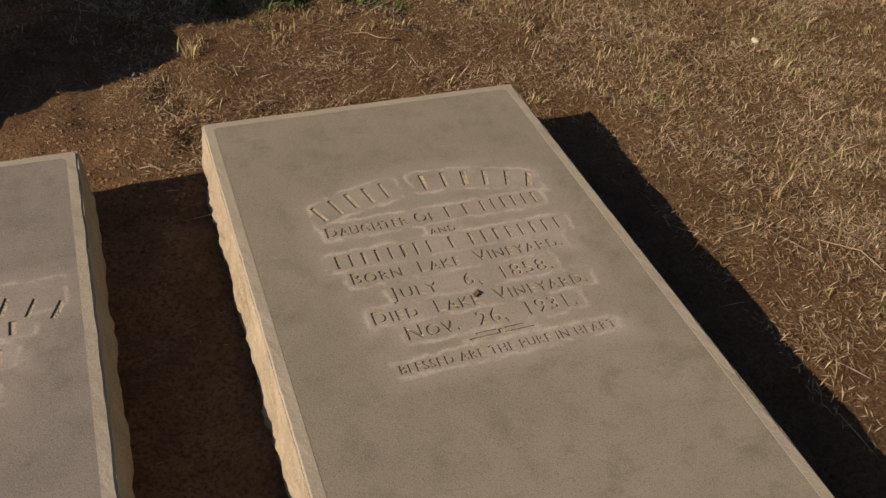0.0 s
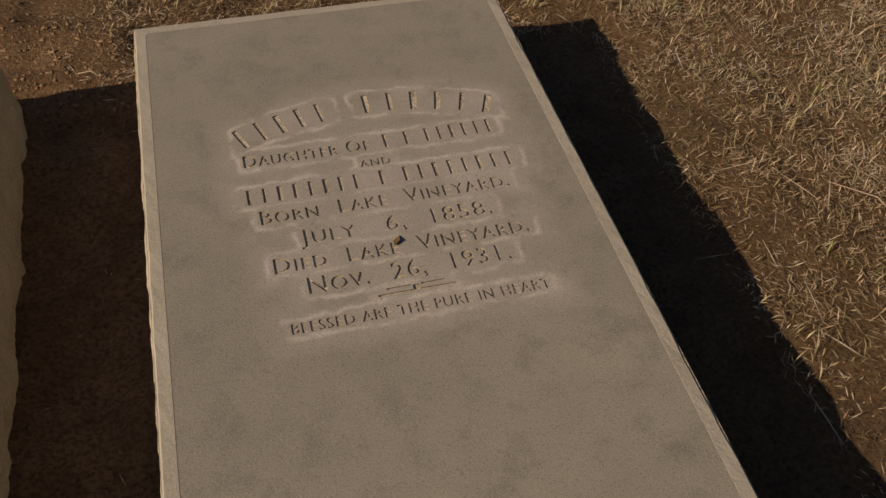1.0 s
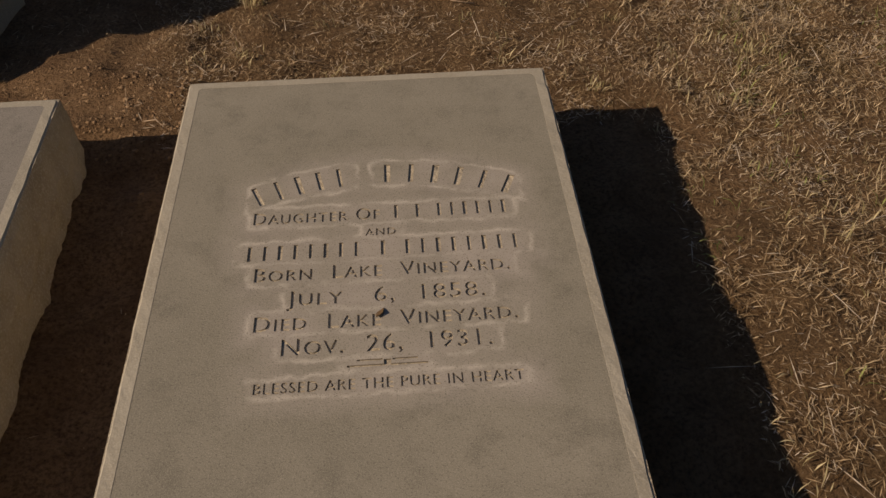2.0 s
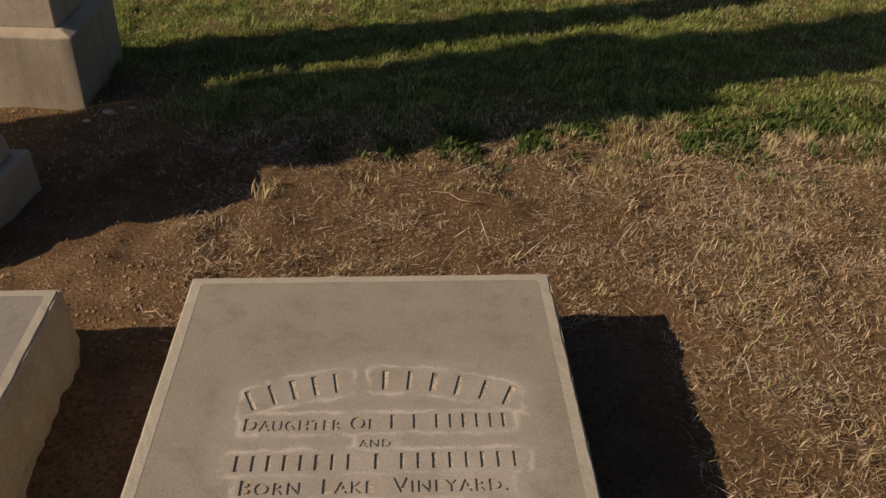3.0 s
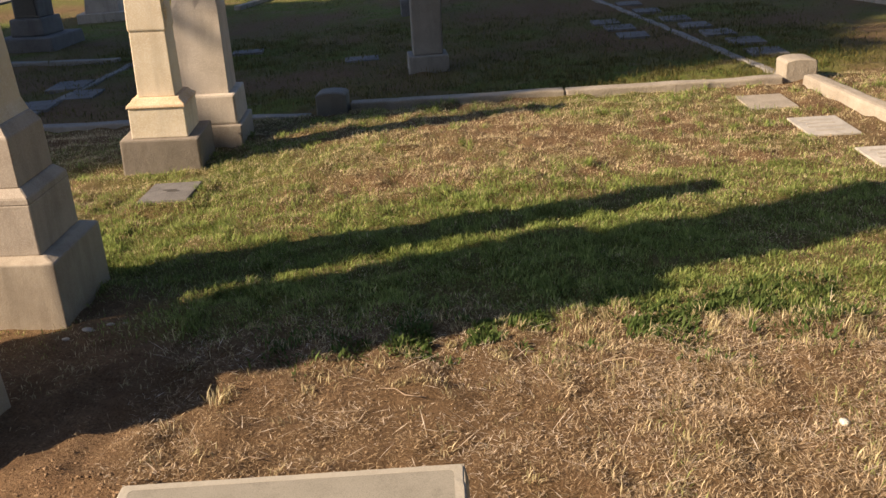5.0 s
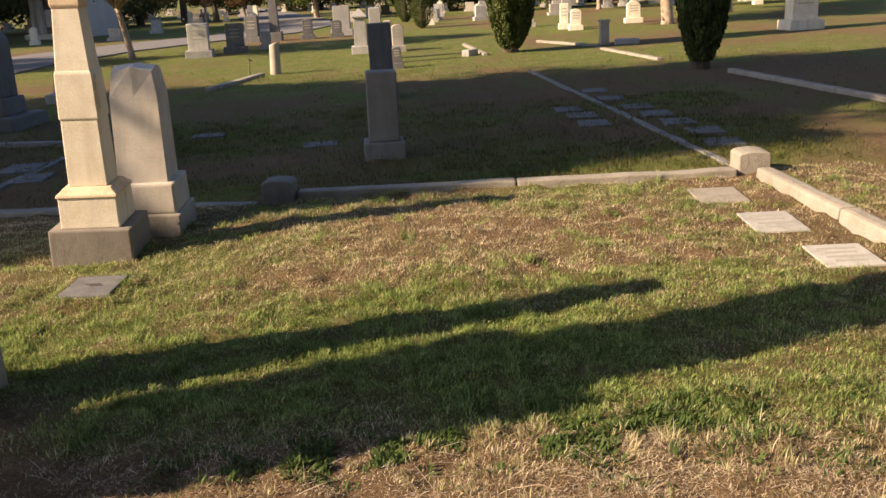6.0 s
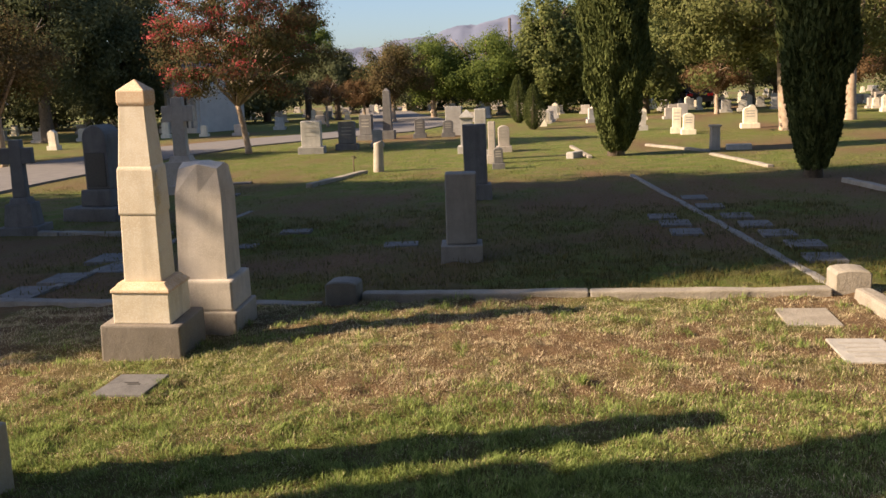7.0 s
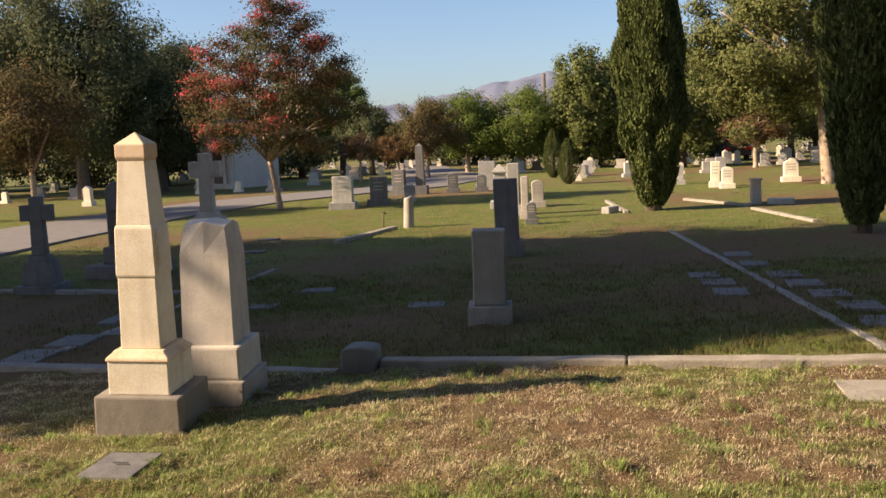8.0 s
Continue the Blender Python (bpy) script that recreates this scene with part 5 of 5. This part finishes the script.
def clear_of_stones_and_shadow(x, y):
    ok = ~((x > AX - 0.03) & (x < AX + SW + 0.05) & (y < AY + 0.02)) & ~((x > -1.1) & (x < -0.03) & (y < 2.40))
    # No blades in the strip of the slab's cast shadow, so it stays dark.
    ok &= ~((x > 1.2) & (x < 1.58) & (y < 2.48))
    for cx, cy, hw, hd in ((-0.8, 7.04, 0.28, 0.28), (-0.90, 4.49, 0.36, 0.36), (-0.79, 3.06, 0.32, 0.32), (-0.6, 7.7, 0.29, 0.29), (3.91, 7.56, 0.2, 0.26), (4.02, 6.69, 0.19, 0.28), (4.14, 5.83, 0.19, 0.24), (-0.55, 6.07, 0.18, 0.22), (0.3, 8.32, 0.17, 0.16), (4.45, 8.36, 0.17, 0.17)):
        ok &= ~((np.abs(x - cx) < hw) & (np.abs(y - cy) < hd))
    ok &= ~((np.abs(y - (8.40 - 0.04 * x)) < 0.1) & (x < 4.4)) & ~((np.abs(x - (4.47 + 0.036 * (8.08 - y))) < 0.11) & (y < 8.2))
    return ok


def strew(n, x0, x1, y0, y1, share):
    x, y = rng.uniform(x0, x1, n), rng.uniform(y0, y1, n)
    g, d = cover(x, y)
    keep = (rng.random(n) < share(x, y, g, d)) & clear_of_stones_and_shadow(x, y)
    return x[keep], y[keep]


def worn_spots(x, y):
    """1 where the lawn is worn to bare brown soil."""
    n2 = step_up(rough_noise(x, y, 0.35, 87), 0.35, 0.52)
    return n2 * np.clip(bump_at(x, y, 1.75, 6.95, 0.7, 0.28) + bump_at(x, y, 0.95, 6.1, 0.35, 0.16) + bump_at(x, y, -0.95, 6.55, 0.45, 0.12) + 1.3 * bump_at(x, y, 4.24, 6.9, 0.2, 1.5) + 0.7 * bump_at(x, y, 1.0, 5.35, 0.3, 0.1), 0, 1)


def thinning(x, y):
    """1 on the graves' plot, fading out unevenly round it."""
    n = 0.9 * (rough_noise(x, y, 0.7, 130) - 0.5)
    return step_up(y + n, -1.2, 0.7) * (1 - step_up(x + n, 4.4, 6.2)) * step_up(x + n, -1.7, -0.9)


def tufts(x, y, size, shift, lo=0.36, hi=0.62, floor=0.06):
    return floor + (1 - floor) * step_up(rough_noise(x, y, size, shift), lo, hi)


x, y = strew(560000, -2.6, 5.6, 3.3, 8.5, lambda x, y, g, d: g ** 1.2 * tufts(x, y, 0.16, 80) * (1 - 0.3 * step_up(y, 6, 7.5)) * (1 - 0.9 * worn_spots(x, y)))
blades("green_grass", x, y, 0.027, 0.0042, 0.5, BLADE_GREEN, "short green lawn grass", "grass")
x, y = strew(430000, -0.9, 5.3, 3.65, 6.1, lambda x, y, g, d: g * tufts(x, y, 0.13, 81, 0.34, 0.6, 0.15) * (0.45 + 0.55 * step_up(rough_noise(x, y, 0.7, 83), 0.35, 0.6)))
blades("green_grass", x, y, 0.031, 0.0042, 0.46, BLADE_LUSH, "thick green grass in the lawn's moist strip", "grass")
x, y = strew(240000, -2.6, 5.6, 3.4, 8.5, lambda x, y, g, d: (0.3 + 0.6 * step_up(y, 5.2, 6.4)) * (0.2 + 0.8 * tufts(x, y, 0.2, 84)) * (1 - 0.85 * worn_spots(x, y)))
blades("dull_grass", x, y, 0.026, 0.0038, 0.58, BLADE_DULL, "dull half-dry lawn grass", "grass")
x, y = strew(1050000, -1.8, 6.2, -1.2, 4.6, lambda x, y, g, d: thinning(x, y) * d * (1 - g) * (0.2 + 0.8 * step_up(rough_noise(x, y, 0.22, 40), 0.34, 0.6)) * (0.8 + 0.2 * step_up(x, 1.5, 2.3)))
blades("dry_straw", x, y, 0.021, 0.0021, 0.88, BLADE_DRY, "scattered dry straw and dead grass", "straw")
x, y = strew(290000, 0.0, 6.2, -1.0, 4.2, lambda x, y, g, d: thinning(x, y) * d * (1 - g) * tufts(x, y, 0.28, 90, 0.42, 0.66, 0.08) * (0.5 + 0.5 * step_up(x, 1.5, 2.3)))
blades("pale_straw", x, y, 0.026, 0.0019, 0.93, BLADE_PALE, "pale bleached straw lying on the soil", "straw")
x, y = strew(230000, -2.6, 5.6, 4.4, 8.5, lambda x, y, g, d: (1 - 0.9 * g) * d * (0.25 + 0.75 * tufts(x, y, 0.18, 94)) * (1 - 0.8 * worn_spots(x, y)))
blades("dry_straw", x, y, 0.026, 0.0032, 0.66, BLADE_TAN, "scattered dry straw and dead grass", "straw")
x, y = strew(900, 0.0, 4.2, 0.4, 3.8, lambda x, y, g, d: d * (1 - g))
blades("straw_stalks", x, y, 0.12, 0.0026, 0.97, BLADE_PALE, "long dry straw stalks on the soil", "straw")
x, y = strew(16000, 0.3, 4.6, 0.2, 3.9, lambda x, y, g, d: step_up(rough_noise(x, y, 0.4, 50), 0.54, 0.64) * (0.3 + 0.7 * step_up(x, 1.2, 2.4)))
blades("tuft_grass", x, y, 0.042, 0.0034, 0.45, BLADE_DULL, "yellowing grass tufts in dry ground", "grass")
x, y = strew(9000, 1.5, 4.6, 1.2, 3.9, lambda x, y, g, d: step_up(rough_noise(x, y, 0.3, 54), 0.58, 0.66))
blades("tuft_grass", x, y, 0.04, 0.0034, 0.45, BLADE_GREEN, "green grass tufts in dry ground", "grass")
x, y = strew(90000, 0.4, 3.6, 3.3, 4.5, lambda x, y, g, d: step_up(rough_noise(x, y, 0.14, 60), 0.48, 0.58) * np.clip(1.5 * bump_at(x, y, 1.85, 3.78 + 0.1 * (x - 1.7), 0.95, 0.15) + 0.22 * bump_at(x, y, 2.7, 3.6, 0.6, 0.3), 0, 1))
blades("clover_patch", x, y, 0.036, 0.009, 0.45, BLADE_CLOVER, "dark green clover weeds at the lawn's edge", "weeds")
# Beyond the kerb the blades carry the trees' shade in their colour.
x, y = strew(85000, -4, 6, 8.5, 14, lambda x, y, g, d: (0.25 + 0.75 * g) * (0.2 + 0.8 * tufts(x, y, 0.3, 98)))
blades("far_grass", x, y, 0.055, 0.007, 0.4, BLADE_SHADY, "short lawn grass beyond the kerb, tree shade in its colour", "grass")
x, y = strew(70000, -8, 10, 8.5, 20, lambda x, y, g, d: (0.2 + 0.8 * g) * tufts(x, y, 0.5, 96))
blades("far_grass", x, y, 0.045, 0.008, 0.45, BLADE_SHADY, "short lawn grass beyond the kerb, tree shade in its colour", "grass")
x, y = strew(75000, -9, 12, 16, 34, lambda x, y, g, d: g * step_up(y, 17, 19) * tufts(x, y, 0.7, 97))
blades("far_grass", x, y, 0.04, 0.009, 0.45, BLADE_FAR, "short green lawn beyond the shade", "grass")

x, y = strew(190000, 1.62, 6.0, -0.4, 3.7, lambda x, y, g, d: thinning(x, y) * d * (1 - g) * step_up(x + 0.5 * y + 1.2 * (rough_noise(x, y, 0.5, 120) - 0.5), 2.2, 3.1) * tufts(x, y, 0.25, 121, 0.38, 0.62, 0.45))
blades("dry_straw", x, y, 0.03, 0.0026, 0.78, BLADE_TAN, "bleached matted dead grass over the soil", "straw")

# clods of soil at the slab's head
n = 1500
cx, cy = rng.normal(0.06, 0.22, n), rng.normal(2.62, 0.16, n)
ok = clear_of_stones_and_shadow(cx, cy)
cx, cy = cx[ok], cy[ok]
v_all, f_all = [], []
octa = np.array([[1, 0, 0], [-1, 0, 0], [0, 1, 0], [0, -1, 0], [0, 0, 1], [0, 0, -1]], float)
octf = np.array([[0, 2, 4], [2, 1, 4], [1, 3, 4], [3, 0, 4], [2, 0, 5], [1, 2, 5], [3, 1, 5], [0, 3, 5]])
for i, (a, c) in enumerate(zip(cx, cy)):
    s = 0.002 + 0.010 * rng.random() ** 3
    v_all.append(octa * s * rng.uniform(0.5, 1.3, (6, 1)) * np.array([1.1, 1, 0.6]) + np.array([a, c, height(a, c) - s * 0.1]))
    f_all.append(octf + 6 * i)
tagged(soup("soil_clods", np.concatenate(v_all), np.concatenate(f_all), plain_mat("clod_soil", (0.15, 0.096, 0.054), (0.30, 0.20, 0.116), 60, 0.95)), "crumbled tan soil clods", "soil", kind="stuff")
petal = tagged(obj_of("white_flower", lathe([(0.003, 0.0), (0.015, 0.005), (0.019, 0.012), (0.009, 0.017)], 9), PAPER), "small white blossom lying on dry grass", "flower")
petal.matrix_basis = pose(2.54, 2.84, ground_z(2.54, 2.84), 15, 5, 0)

for x, y, r in ((-0.42, 4.06, 0.02), (-0.34, 4.11, 0.013), (-0.27, 4.12, 0.009), (-0.5, 3.98, 0.012)):
    bm = bmesh.new()
    bmesh.ops.create_icosphere(bm, subdivisions=2, radius=r)
    for v in bm.verts:
        v.co = Vector((v.co.x * 1.5, v.co.y, v.co.z * 0.4)) * (1 + 0.7 * noise.noise(v.co * 30 + Vector((x * 9, y * 5, 0))))
    chip = tagged(obj_of("stone_chip", bm, TAN_GRANITE), "pale chip of broken stone on soil", "stone", "stone chips at the base")
    chip.matrix_basis = pose(x, y, ground_z(x, y) + r * 0.15, 0, 0, 40 * x)
for x, y, ln, yaw in ((0.13, 2.52, 0.09, -20), (1.95, 3.36, 0.22, -12), (1.05, 3.25, 0.2, 150), (2.05, 1.55, 0.3, -60), (2.2, 1.35, 0.26, -50), (1.45, 3.05, 0.13, 30), (0.55, 2.85, 0.12, 10)):
    bm = bmesh.new()
    tube_into(bm, [(-ln / 2, 0, 0.004), (-ln * 0.1, 0.012 * ln / 0.1, 0.010), (ln * 0.2, -0.006, 0.008), (ln / 2, 0.01, 0.005)], [0.0016, 0.0019, 0.0015, 0.0008], 5)
    twig = tagged(obj_of("twig", bm, PALE_BARK), "thin dry pale twig lying on soil", "twig", "dry twigs")
    twig.matrix_basis = pose(x, y, ground_z(x, y) + 0.008, 0, 0, yaw)

# clumps of coarser grass scattered over the worn lawn
cx, cy = strew(950, -1.6, 5.2, 4.4, 8.3, lambda x, y, g, d: (0.25 + 0.7 * step_up(rough_noise(x, y, 0.9, 110), 0.4, 0.6)) * (1 - worn_spots(x, y)))
n_each = rng.integers(20, 80, len(cx))
x = np.repeat(cx, n_each) + rng.normal(0, 1, n_each.sum()) * np.repeat(rng.uniform(0.015, 0.06, len(cx)), n_each)
y = np.repeat(cy, n_each) + rng.normal(0, 1, n_each.sum()) * np.repeat(rng.uniform(0.015, 0.06, len(cx)), n_each)
blades("grass_clumps", x, y, 0.042, 0.0042, 0.42, BLADE_LUSH, "coarse green grass clumps in worn lawn", "grass")
cx, cy = strew(340, 0.0, 4.8, 2.5, 4.0, lambda x, y, g, d: 0.2 + 0.75 * step_up(y, 3.0, 3.6) + 0.3 * step_up(x, 2.4, 3.2))
n_each = rng.integers(12, 36, len(cx))
x = np.repeat(cx, n_each) + rng.normal(0, 1, n_each.sum()) * np.repeat(rng.uniform(0.01, 0.035, len(cx)), n_each)
y = np.repeat(cy, n_each) + rng.normal(0, 1, n_each.sum()) * np.repeat(rng.uniform(0.01, 0.035, len(cx)), n_each)
blades("grass_clumps", x, y, 0.042, 0.004, 0.4, BLADE_DULL, "yellowing grass clumps in dry soil", "grass")
